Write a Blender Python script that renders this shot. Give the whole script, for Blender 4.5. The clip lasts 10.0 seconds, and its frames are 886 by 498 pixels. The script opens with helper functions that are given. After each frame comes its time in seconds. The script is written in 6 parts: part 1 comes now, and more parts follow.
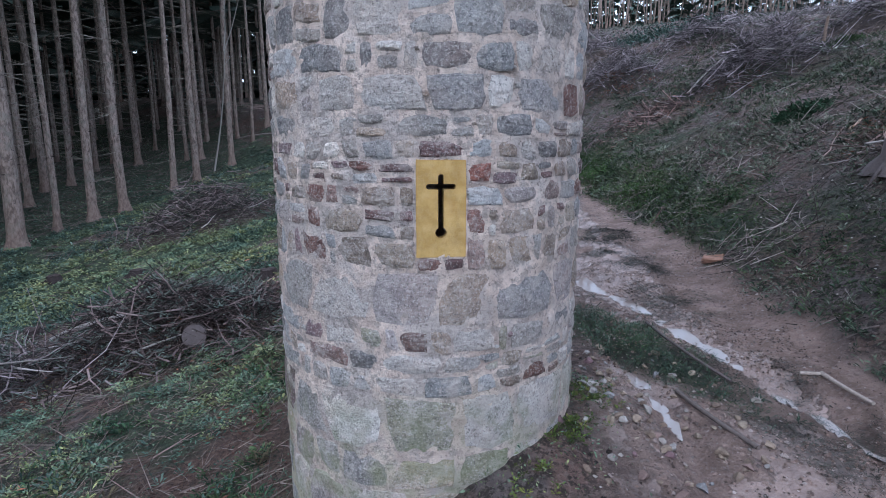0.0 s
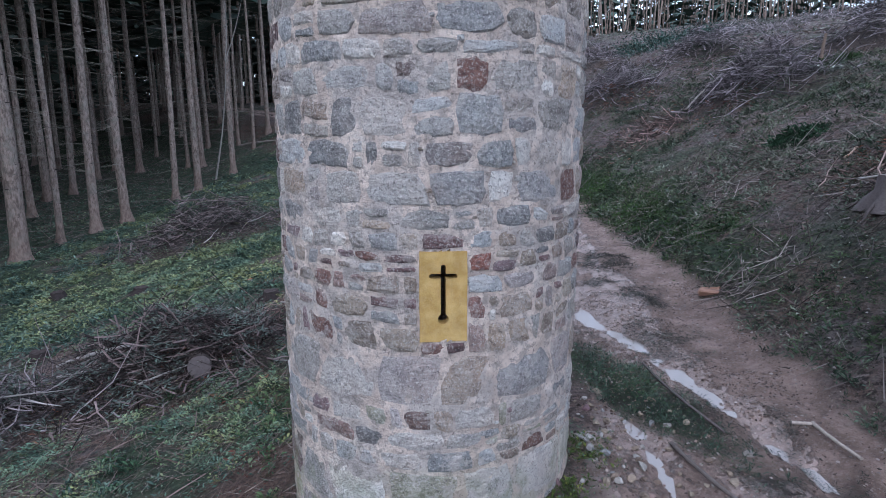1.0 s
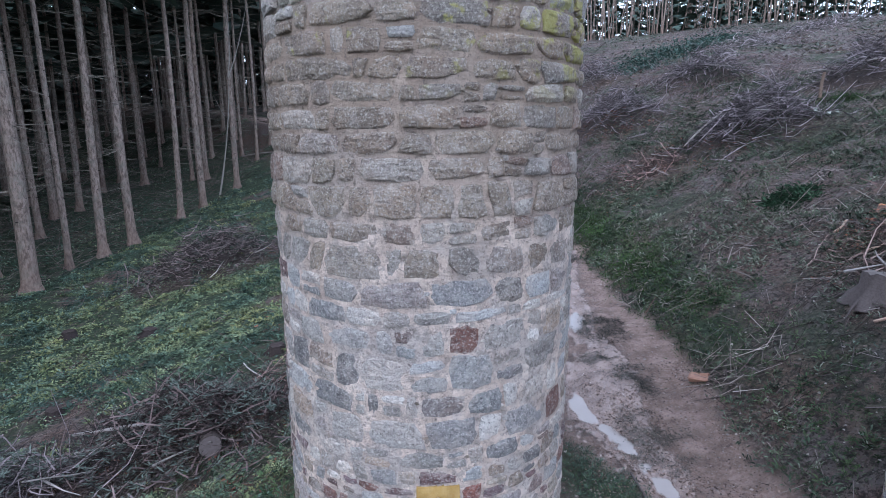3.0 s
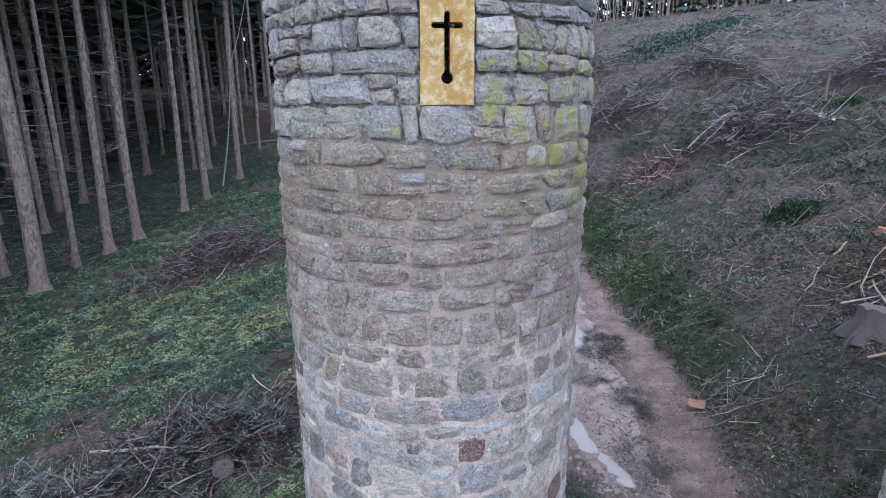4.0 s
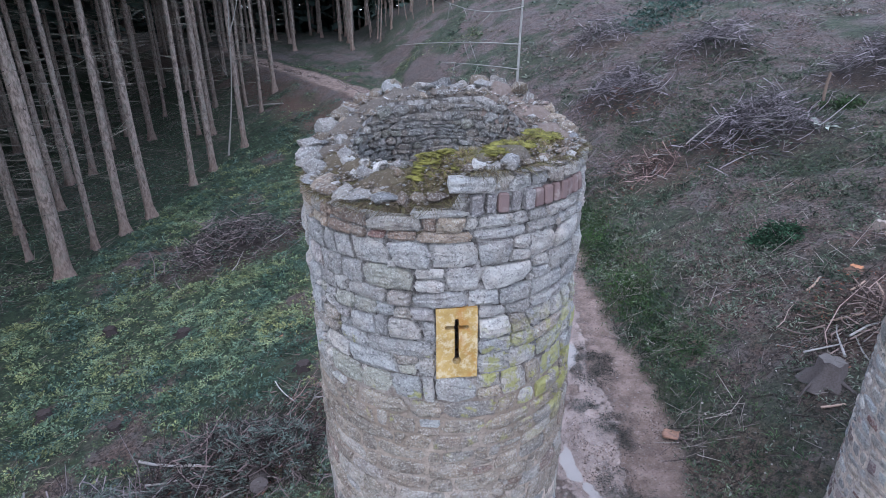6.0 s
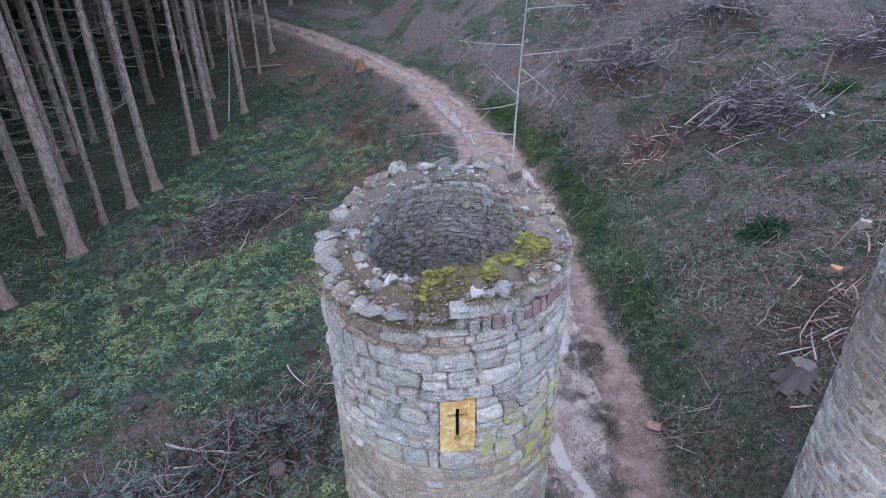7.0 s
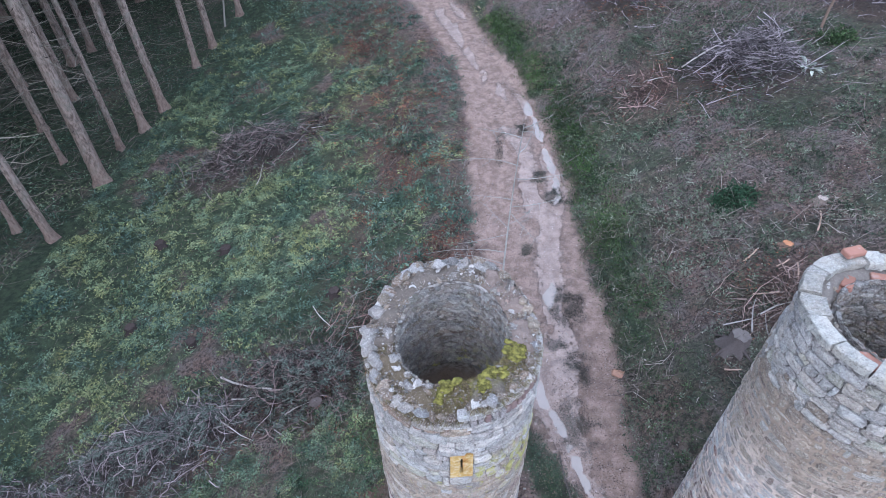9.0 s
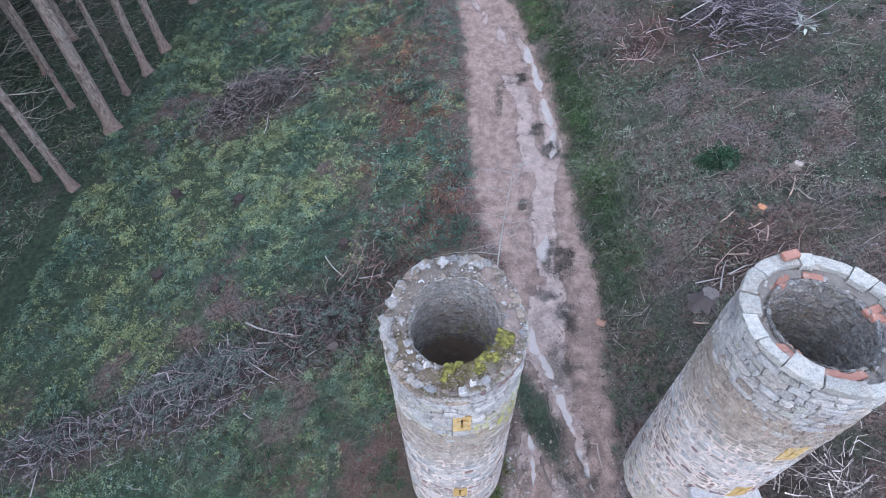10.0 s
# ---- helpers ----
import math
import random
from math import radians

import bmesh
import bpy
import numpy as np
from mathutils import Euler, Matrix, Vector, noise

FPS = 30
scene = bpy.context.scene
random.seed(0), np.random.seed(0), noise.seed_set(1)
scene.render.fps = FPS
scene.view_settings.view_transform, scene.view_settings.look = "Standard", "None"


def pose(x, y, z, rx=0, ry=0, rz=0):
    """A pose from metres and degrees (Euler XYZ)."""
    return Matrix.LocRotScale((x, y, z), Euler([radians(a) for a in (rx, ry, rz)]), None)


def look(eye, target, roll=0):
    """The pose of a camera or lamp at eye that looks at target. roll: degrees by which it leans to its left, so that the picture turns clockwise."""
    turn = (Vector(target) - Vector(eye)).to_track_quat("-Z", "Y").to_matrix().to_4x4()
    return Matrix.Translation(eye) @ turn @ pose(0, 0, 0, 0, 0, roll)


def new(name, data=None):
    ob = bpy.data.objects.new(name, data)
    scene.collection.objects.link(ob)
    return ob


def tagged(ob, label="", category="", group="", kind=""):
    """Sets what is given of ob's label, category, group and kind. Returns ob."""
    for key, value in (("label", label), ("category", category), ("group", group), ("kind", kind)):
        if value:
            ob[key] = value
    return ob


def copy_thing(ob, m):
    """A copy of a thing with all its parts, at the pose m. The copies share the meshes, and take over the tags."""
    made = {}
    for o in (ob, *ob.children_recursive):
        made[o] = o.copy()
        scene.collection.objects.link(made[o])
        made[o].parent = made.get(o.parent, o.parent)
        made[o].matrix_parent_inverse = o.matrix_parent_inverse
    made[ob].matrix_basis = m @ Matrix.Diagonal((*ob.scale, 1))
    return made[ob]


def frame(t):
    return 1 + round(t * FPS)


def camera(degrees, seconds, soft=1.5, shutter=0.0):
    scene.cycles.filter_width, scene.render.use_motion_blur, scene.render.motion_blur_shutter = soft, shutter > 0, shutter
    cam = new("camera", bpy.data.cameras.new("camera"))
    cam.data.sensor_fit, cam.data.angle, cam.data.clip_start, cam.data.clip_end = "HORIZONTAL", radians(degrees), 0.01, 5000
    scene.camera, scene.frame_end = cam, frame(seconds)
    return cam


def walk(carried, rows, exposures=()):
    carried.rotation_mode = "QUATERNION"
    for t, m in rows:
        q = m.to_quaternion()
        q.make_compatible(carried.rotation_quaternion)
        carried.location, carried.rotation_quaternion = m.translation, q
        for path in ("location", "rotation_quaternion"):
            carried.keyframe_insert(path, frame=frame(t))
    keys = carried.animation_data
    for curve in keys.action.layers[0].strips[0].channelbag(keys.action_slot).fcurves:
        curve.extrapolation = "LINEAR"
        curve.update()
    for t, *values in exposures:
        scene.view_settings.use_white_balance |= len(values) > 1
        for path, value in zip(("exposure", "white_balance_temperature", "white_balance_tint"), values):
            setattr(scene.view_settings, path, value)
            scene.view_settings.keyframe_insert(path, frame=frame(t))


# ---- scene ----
cam = camera(78.5, 10.0, 0.8)
METRES, EYE, TILT, LEAN, TURN = 10.0, 1.8, -11.0, 0.0, 0.0
ROWS = [
    (0.0, 0.0, 0.0, 0.0, -0.0, 0.0, -0.0),
    (0.5, -0.0013, -0.006, 0.021, 0.01, -0.01, 0.01),
    (1.0, -0.001, -0.0122, 0.0435, 0.02, -0.04, 0.02),
    (1.5, 0.0001, -0.02, 0.0718, -0.07, -0.07, 0.05),
    (2.0, 0.0024, -0.0291, 0.1054, -0.02, -0.13, 0.01),
    (2.5, 0.0039, -0.0345, 0.1414, 0.16, -0.44, 0.01),
    (4.0, -0.0001, -0.0493, 0.2558, 0.52, -3.78, 0.11),
    (4.5, -0.0028, -0.0638, 0.2957, 0.6, -5.18, 0.16),
    (5.0, -0.0036, -0.0775, 0.3421, 0.68, -6.69, 0.21),
    (5.5, -0.0038, -0.0905, 0.3918, 0.73, -8.49, 0.25),
    (7.0, -0.0038, -0.1278, 0.555, 0.77, -16.43, 0.56),
    (7.5, -0.0044, -0.1406, 0.6176, 0.78, -19.65, 0.62),
    (8.0, -0.0058, -0.1529, 0.6849, 0.79, -23.14, 0.64),
    (8.5, -0.007, -0.1663, 0.7541, 0.78, -26.67, 0.69),
    (9.0, -0.0087, -0.1799, 0.8242, 0.75, -30.65, 0.76),
    (9.5, -0.0102, -0.1957, 0.8982, 0.7, -35.04, 0.86),
    (10.0, -0.0107, -0.2123, 0.9751, 0.67, -39.53, 0.93),
]
walk(cam, [(t, pose(0, 0, EYE, TILT, LEAN, TURN) @ pose(METRES * x, METRES * y, METRES * z, 90 + pitch, roll, yaw)) for t, x, y, z, yaw, pitch, roll in ROWS],
     [(t, stops, 5430, 10) for t, stops in ((0.0, 1.05), (2.5, 1.17), (4.5, 1.36), (5.5, 1.35), (7.5, 1.45), (10.0, 1.58))])


# ---- world, sun ----
world = bpy.data.worlds.new("sky")
scene.world = world
world.use_nodes = True
wn = world.node_tree.nodes
sky = wn.new("ShaderNodeTexSky")
sky.sky_type, sky.sun_disc = "NISHITA", False
sky.sun_elevation, sky.sun_rotation = radians(48), radians(195)
sky.air_density, sky.dust_density, sky.ozone_density = 1.0, 2.5, 1.0
wn["Background"].inputs[1].default_value = 0.15
veil = wn.new("ShaderNodeMix")  # an even layer of high cloud
veil.data_type = "RGBA"
veil.inputs[0].default_value = 0.6
veil.inputs[7].default_value = (6.0, 6.25, 6.6, 1)
world.node_tree.links.new(sky.outputs[0], veil.inputs[6])
world.node_tree.links.new(veil.outputs[2], wn["Background"].inputs[0])
sun = new("sun", bpy.data.lights.new("sun", "SUN"))
sun.data.energy, sun.data.angle, sun.data.color = 0.4, radians(80), (1.0, 0.97, 0.95)
sun.matrix_world = look((-2.6, -6.7, 11.1), (0, 3, 0))

# ---- small maths ----
TAU = 2 * math.pi


def lattice(ix, iy, seed):
    h = (ix.astype(np.int64) * 374761393 + iy.astype(np.int64) * 668265263 + seed * 1442695041) & 0xFFFFFFFF
    h = ((h ^ (h >> 13)) * 1274126177) & 0xFFFFFFFF
    return ((h ^ (h >> 16)) & 0xFFFF) / 65535.0


def vnoise(x, y, seed=0):
    x, y = np.asarray(x, float), np.asarray(y, float)
    ix, iy = np.floor(x), np.floor(y)
    fx, fy = x - ix, y - iy
    fx, fy = fx * fx * (3 - 2 * fx), fy * fy * (3 - 2 * fy)
    a, b = lattice(ix, iy, seed), lattice(ix + 1, iy, seed)
    c, d = lattice(ix, iy + 1, seed), lattice(ix + 1, iy + 1, seed)
    return (a + (b - a) * fx) * (1 - fy) + (c + (d - c) * fx) * fy


def fbm(x, y, seed=0, octaves=4):
    """Layered noise, about -1 to 1."""
    total, amp, norm = 0.0, 1.0, 0.0
    for k in range(octaves):
        total = total + amp * (2 * vnoise(np.asarray(x) * 2 ** k, np.asarray(y) * 2 ** k, seed + 17 * k) - 1)
        norm += amp
        amp *= 0.5
    return total / norm


def ramp(v, a, b):
    u = np.clip((np.asarray(v, float) - a) / (b - a), 0, 1)
    return u * u * (3 - 2 * u)


def soft_interp(v, xs, ys, w):
    v = np.asarray(v, float)
    return sum(np.interp(v + k * w, xs, ys) for k in (-1, -0.5, 0, 0.5, 1)) / 5


# ---- materials ----
class Shade:
    def __init__(self, name, rough=0.9, spec=0.3):
        self.m = bpy.data.materials.new(name)
        self.m.use_nodes = True
        self.t = self.m.node_tree
        self.b = self.t.nodes["Principled BSDF"]
        self.b.inputs["Roughness"].default_value = rough
        self.b.inputs["Specular IOR Level"].default_value = spec
        self.pos = self.t.nodes.new("ShaderNodeNewGeometry").outputs["Position"]

    def put(self, sock, value):
        if isinstance(value, bpy.types.NodeSocket):
            self.t.links.new(value, sock)
        elif isinstance(value, tuple) and len(value) == 3 and sock.type == "RGBA":
            sock.default_value = (*value, 1)
        else:
            sock.default_value = value

    def noise(self, scale, detail=4, rough=0.6, vec=None, stretch=None):
        n = self.t.nodes.new("ShaderNodeTexNoise")
        v = vec or self.pos
        if stretch:
            mp = self.t.nodes.new("ShaderNodeMapping")
            self.put(mp.inputs["Vector"], v)
            mp.inputs["Scale"].default_value = stretch
            v = mp.outputs[0]
        self.put(n.inputs["Vector"], v)
        n.inputs["Scale"].default_value, n.inputs["Detail"].default_value, n.inputs["Roughness"].default_value = scale, detail, rough
        return n.outputs["Fac"]

    def cells(self, scale, out="Distance"):
        n = self.t.nodes.new("ShaderNodeTexVoronoi")
        self.put(n.inputs["Vector"], self.pos)
        n.inputs["Scale"].default_value = scale
        return n.outputs[out]

    def span(self, v, a, b, lo=0.0, hi=1.0):
        n = self.t.nodes.new("ShaderNodeMapRange")
        n.interpolation_type = "SMOOTHSTEP"
        self.put(n.inputs["Value"], v)
        for key, val in (("From Min", a), ("From Max", b), ("To Min", lo), ("To Max", hi)):
            n.inputs[key].default_value = val
        return n.outputs["Result"]

    def maths(self, op, a, b=0.0):
        n = self.t.nodes.new("ShaderNodeMath")
        n.operation = op
        self.put(n.inputs[0], a)
        self.put(n.inputs[1], b)
        return n.outputs[0]

    def mix(self, fac, a, b, mode="MIX"):
        n = self.t.nodes.new("ShaderNodeMix")
        n.data_type, n.blend_type = "RGBA", mode
        self.put(n.inputs["Factor"], fac)
        self.put(n.inputs[6], a)
        self.put(n.inputs[7], b)
        return n.outputs[2]

    def attr(self, name, out="Color"):
        n = self.t.nodes.new("ShaderNodeAttribute")
        n.attribute_name = name
        return n.outputs[out]

    def split(self, v, kind="xyz"):
        n = self.t.nodes.new("ShaderNodeSeparateXYZ" if kind == "xyz" else "ShaderNodeSeparateColor")
        self.put(n.inputs[0], v)
        return n.outputs

    def random(self, kind="object"):
        if kind == "object":
            return self.t.nodes.new("ShaderNodeObjectInfo").outputs["Random"]
        return self.t.nodes.new("ShaderNodeNewGeometry").outputs["Random Per Island"]

    def bump(self, height, strength=0.5, distance=0.02):
        n = self.t.nodes.new("ShaderNodeBump")
        self.put(n.inputs["Height"], height)
        n.inputs["Strength"].default_value, n.inputs["Distance"].default_value = strength, distance
        self.put(self.b.inputs["Normal"], n.outputs[0])

    def done(self, color, rough=None):
        self.put(self.b.inputs["Base Color"], color)
        if rough is not None:
            self.put(self.b.inputs["Roughness"], rough)
        return self.m


def stone_material():
    s = Shade("rubble_stone", 0.92, 0.25)
    tint = s.attr("tint")
    z = s.split(s.pos)[2]
    grain = s.noise(75, 5, 0.75)
    blot = s.noise(16, 5, 0.7)
    c = s.mix(s.span(blot, 0.42, 0.62, 0.0, 0.55), tint, s.mix(1.0, tint, (0.5, 0.48, 0.5), "MULTIPLY"))
    c = s.mix(s.span(s.noise(5, 4, 0.6), 0.42, 0.62, 0.0, 0.45), c, s.mix(1.0, c, (1.25, 1.12, 1.02), "MULTIPLY"))
    c = s.mix(s.span(grain, 0.5, 0.62, 0.0, 0.72), c, s.mix(0.55, tint, (0.80, 0.77, 0.74)))
    c = s.mix(s.span(s.noise(62, 5, 0.8), 0.53, 0.62, 0.0, 0.62), c, (0.07, 0.064, 0.068))
    # lime smears left by pointing, thickest at the foot
    lime = s.maths("MULTIPLY", s.span(s.noise(9, 6, 0.75), 0.5, 0.6), s.maths("ADD", s.span(z, 4.4, 3.2, 0.05, 0.4), s.span(z, 0.9, 0.5, 0.0, 0.3)))
    c = s.mix(lime, c, s.mix(grain, (0.42, 0.37, 0.345), (0.72, 0.66, 0.63)))
    # lichen high up, algae at the foot
    lich = s.maths("MULTIPLY", s.span(s.maths("ADD", s.noise(6.5, 6, 0.7), s.span(s.split(s.pos)[0], -0.4, 0.6, -0.03, 0.09)), 0.56, 0.66), s.maths("MULTIPLY", s.span(z, 3.7, 4.05), s.span(z, 4.9, 4.5)))
    lich = s.maths("MULTIPLY", lich, s.span(s.split(s.pos)[0], 1.6, 1.2))
    c = s.mix(s.maths("MULTIPLY", lich, 0.75), c, (0.42, 0.40, 0.12))
    alg = s.maths("MULTIPLY", s.span(s.noise(4, 5, 0.6), 0.42, 0.62), s.span(z, 0.75, 0.1))
    c = s.mix(s.maths("MULTIPLY", alg, 0.5), c, (0.24, 0.27, 0.13))
    s.bump(s.maths("ADD", s.noise(60, 6, 0.75), s.maths("MULTIPLY", s.noise(14, 6, 0.7), 1.6)), 1.0, 0.03)
    return s.done(c)


def mortar_material(name, lift=0.0):
    s = Shade(name, 0.95, 0.2)
    z = s.maths("SUBTRACT", s.split(s.pos)[2], lift)
    base = s.mix(s.span(s.noise(7, 6, 0.7), 0.3, 0.7), (0.53, 0.425, 0.37), (0.86, 0.735, 0.66))
    base = s.mix(s.span(s.noise(3, 5, 0.65), 0.45, 0.6, 0.0, 0.6), base, (0.47, 0.44, 0.435))
    base = s.mix(s.span(s.noise(13, 6, 0.75), 0.5, 0.6, 0.0, 0.6), base, (0.30, 0.265, 0.25))
    brown = s.mix(s.noise(9, 5, 0.7), (0.22, 0.165, 0.125), (0.46, 0.36, 0.29))
    zone = s.maths("MULTIPLY", s.span(s.maths("ADD", z, s.maths("MULTIPLY", s.noise(2.4, 4), 1.6)), 3.5, 4.9, 0.0, 0.9), s.span(z, 4.6, 4.2))
    c = s.mix(zone, base, brown)
    dry = s.mix(s.span(s.noise(14, 6, 0.75), 0.38, 0.6), (0.09, 0.08, 0.076), (0.46, 0.43, 0.42))
    c = s.mix(s.span(s.maths("ADD", z, s.maths("MULTIPLY", s.noise(3, 4), 0.5)), 4.3, 4.75), c, dry)
    c = s.mix(s.span(s.noise(40, 6, 0.8), 0.52, 0.64, 0.0, 0.7), c, (0.16, 0.135, 0.13))
    alg = s.maths("MULTIPLY", s.span(s.noise(3.5, 5, 0.6), 0.4, 0.62), s.span(z, 0.8, 0.05))
    c = s.mix(s.maths("MULTIPLY", alg, 0.5), c, (0.25, 0.28, 0.14))
    s.bump(s.maths("ADD", s.noise(50, 7, 0.8), s.maths("MULTIPLY", s.noise(16, 5, 0.7), 1.2)), 1.0, 0.03)
    return s.done(c)


def ground_material():
    s = Shade("earth_and_litter", 0.95, 0.25)
    m = s.split(s.attr("cover"), "color")
    w = s.split(s.attr("wear_shade_haze"), "color")
    fine = s.noise(30, 7, 0.8)
    mid = s.noise(5, 6, 0.7)
    soil = s.mix(s.span(mid, 0.3, 0.7), (0.05, 0.033, 0.029), (0.20, 0.13, 0.11))
    soil = s.mix(s.span(s.noise(1.1, 5, 0.7), 0.42, 0.62, 0.0, 0.75), soil, (0.14, 0.125, 0.125))
    # distance haze put into the soil colour farther up the bank
    soil = s.mix(s.maths("MULTIPLY", w[2], 0.35), soil, s.mix(s.span(mid, 0.3, 0.7), (0.10, 0.086, 0.09), (0.20, 0.175, 0.185)))
    soil = s.mix(s.span(fine, 0.5, 0.6, 0.0, 0.6), soil, (0.235, 0.185, 0.17))
    soil = s.mix(s.span(s.noise(14, 7, 0.8), 0.48, 0.56, 0.0, 0.85), soil, (0.032, 0.026, 0.024))
    green = s.mix(s.span(mid, 0.3, 0.7), (0.018, 0.027, 0.019), (0.055, 0.075, 0.043))
    green = s.mix(s.span(fine, 0.5, 0.66, 0.0, 0.5), green, (0.09, 0.12, 0.07))
    russet = s.mix(s.span(fine, 0.35, 0.65), (0.05, 0.033, 0.029), (0.165, 0.105, 0.083))
    mud = s.mix(s.span(s.noise(3.5, 7, 0.7), 0.36, 0.64), (0.19, 0.132, 0.112), (0.345, 0.25, 0.217))
    mud = s.mix(s.span(s.noise(13, 7, 0.8), 0.5, 0.64, 0.0, 0.5), mud, (0.11, 0.082, 0.076))
    mud = s.mix(s.span(fine, 0.5, 0.62, 0.0, 0.3), mud, (0.46, 0.39, 0.37))
    mud = s.mix(s.span(s.noise(55, 5, 0.8), 0.54, 0.64, 0.0, 0.4), mud, (0.085, 0.062, 0.056))
    c = s.mix(m[1], soil, green)
    c = s.mix(m[2], c, russet)
    c = s.mix(m[0], c, mud)
    # dark track patches, and shade painted under the brushwood heaps
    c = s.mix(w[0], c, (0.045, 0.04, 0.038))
    film = s.span(s.maths("ADD", w[1], s.maths("MULTIPLY", s.maths("SUBTRACT", s.noise(9, 6, 0.7), 0.5), 1.6)), 0.3, 0.52)
    film = s.maths("MULTIPLY", film, m[0])
    c = s.mix(s.maths("MULTIPLY", film, 0.35), c, (0.17, 0.128, 0.118))
    lumps = s.maths("ADD", fine, s.maths("MULTIPLY", s.noise(13, 5, 0.7), 1.5))
    s.bump(s.maths("MULTIPLY", lumps, s.span(film, 0.0, 1.0, 1.0, 0.22)), 1.0, 0.05)
    s.put(s.b.inputs["Specular IOR Level"], s.span(film, 0.0, 1.0, 0.25, 0.65))
    return s.done(c, s.span(film, 0.0, 1.0, 0.95, 0.2))


def tinted_material(name, rough=0.85, spec=0.3, vary=0.5, scale=30, bump=0.0, stretch=None):
    s = Shade(name, rough, spec)
    tint = s.attr("tint")
    n = s.noise(scale, 4, 0.65, stretch=stretch)
    c = s.mix(s.span(n, 0.35, 0.7, 0.0, vary), tint, s.mix(1.0, tint, (0.35, 0.33, 0.32), "MULTIPLY"))
    if bump:
        s.bump(n, bump, 0.01)
    return s.done(c)


def bark_material():
    s = Shade("spruce_bark", 0.95, 0.2)
    z = s.split(s.pos)[2]
    n = s.noise(14, 5, 0.7, stretch=(1, 1, 0.35))
    c = s.mix(s.span(n, 0.35, 0.65), (0.11, 0.083, 0.07), (0.30, 0.235, 0.205))
    c = s.mix(s.span(s.noise(3, 4), 0.45, 0.7, 0, 0.5), c, (0.20, 0.19, 0.165))
    foot = s.maths("MULTIPLY", s.attr("tint", "Fac"), 0.5)
    c = s.mix(foot, c, (0.19, 0.125, 0.10))
    s.bump(n, 0.8, 0.02)
    return s.done(c)


def plate_material():
    s = Shade("yellow_sandstone", 0.88, 0.25)
    age = s.attr("tint", "Fac")
    n = s.noise(11, 5, 0.65)
    c = s.mix(s.span(n, 0.3, 0.7), (0.30, 0.19, 0.06), (0.43, 0.29, 0.105))
    c = s.mix(s.maths("MULTIPLY", age, s.span(s.noise(24, 5, 0.75), 0.45, 0.62, 0.0, 0.65)), c, (0.56, 0.47, 0.33))
    c = s.mix(s.maths("MULTIPLY", age, s.span(s.noise(7, 4), 0.52, 0.66)), c, (0.34, 0.17, 0.045))
    c = s.mix(s.span(s.noise(35, 4, 0.7), 0.66, 0.72, 0, 0.7), c, (0.13, 0.075, 0.03))
    s.bump(s.noise(60, 5, 0.7), 0.5, 0.006)
    return s.done(c)


def brick_material(name, low, high):
    s = Shade(name, 0.92, 0.2)
    n = s.noise(18, 5, 0.65)
    c = s.mix(n, low, high)
    c = s.mix(s.span(s.noise(9, 4), 0.52, 0.66, 0.0, 0.55), c, (0.36, 0.31, 0.29))
    c = s.mix(s.maths("MULTIPLY", s.random(), 0.4), c, low)
    s.bump(s.noise(50, 5), 0.6, 0.008)
    return s.done(c)


def moss_material():
    s = Shade("moss", 0.95, 0.15)
    c = s.mix(s.span(s.noise(16, 5, 0.7), 0.35, 0.65), (0.06, 0.055, 0.018), (0.225, 0.205, 0.055))
    s.bump(s.noise(120, 4), 1.0, 0.01)
    return s.done(c)


def water_material():
    s = Shade("standing_water", 0.04, 0.5)
    s.b.inputs["IOR"].default_value = 2.1
    s.bump(s.noise(4, 3), 0.08, 0.01)
    return s.done(s.mix(s.noise(2, 3), (0.15, 0.115, 0.10), (0.24, 0.185, 0.165)))


STONE, GROUND = stone_material(), ground_material()
MORTAR, MORTAR_B = mortar_material("lime_mortar"), mortar_material("lime_mortar_taller_tower", 1.0)
FIELD = tinted_material("field_stone", 0.9, 0.25, 0.6, 35, 0.6)
LEAF = tinted_material("leaves", 0.9, 0.12, 0.35, 20)
STICK = tinted_material("dead_wood", 0.9, 0.2, 0.45, 40, 0.4)
CUT = tinted_material("cut_wood", 0.85, 0.2, 0.35, 25, 0.3)
BARK, PLATE, MOSS, WATER = bark_material(), plate_material(), moss_material(), water_material()
BRICK = brick_material("dull_red_brick", (0.135, 0.095, 0.095), (0.23, 0.16, 0.15))
BRICK_B = brick_material("orange_brick", (0.22, 0.11, 0.085), (0.35, 0.18, 0.14))
NEEDLE = tinted_material("needles", 0.8, 0.2, 0.5, 8)


# ---- mesh helpers ----
def mesh_np(name, verts, faces, mat, tint=None, smooth=False):
    """A mesh from arrays; faces all of one length. tint: a colour for each vertex."""
    verts, faces = np.asarray(verts, np.float32), np.asarray(faces, np.int32)
    me = bpy.data.meshes.new(name)
    n, k = faces.shape
    me.vertices.add(len(verts))
    me.vertices.foreach_set("co", verts.ravel())
    me.loops.add(n * k)
    me.loops.foreach_set("vertex_index", faces.ravel())
    me.polygons.add(n)
    me.polygons.foreach_set("loop_start", np.arange(0, n * k, k, dtype=np.int32))
    me.polygons.foreach_set("loop_total", np.full(n, k, np.int32))
    me.polygons.foreach_set("use_smooth", np.full(n, smooth))
    if tint is not None:
        paint(me, "tint", tint)
    me.materials.append(mat)
    me.update(calc_edges=True)
    return me


def paint(me, key, rgb):
    rgb = np.asarray(rgb, np.float32)
    if rgb.ndim == 1:
        rgb = np.tile(rgb, (len(me.vertices), 1))
    a = me.color_attributes.new(key, "FLOAT_COLOR", "POINT")
    a.data.foreach_set("color", np.concatenate([rgb, np.ones((len(rgb), 1), np.float32)], 1).ravel())


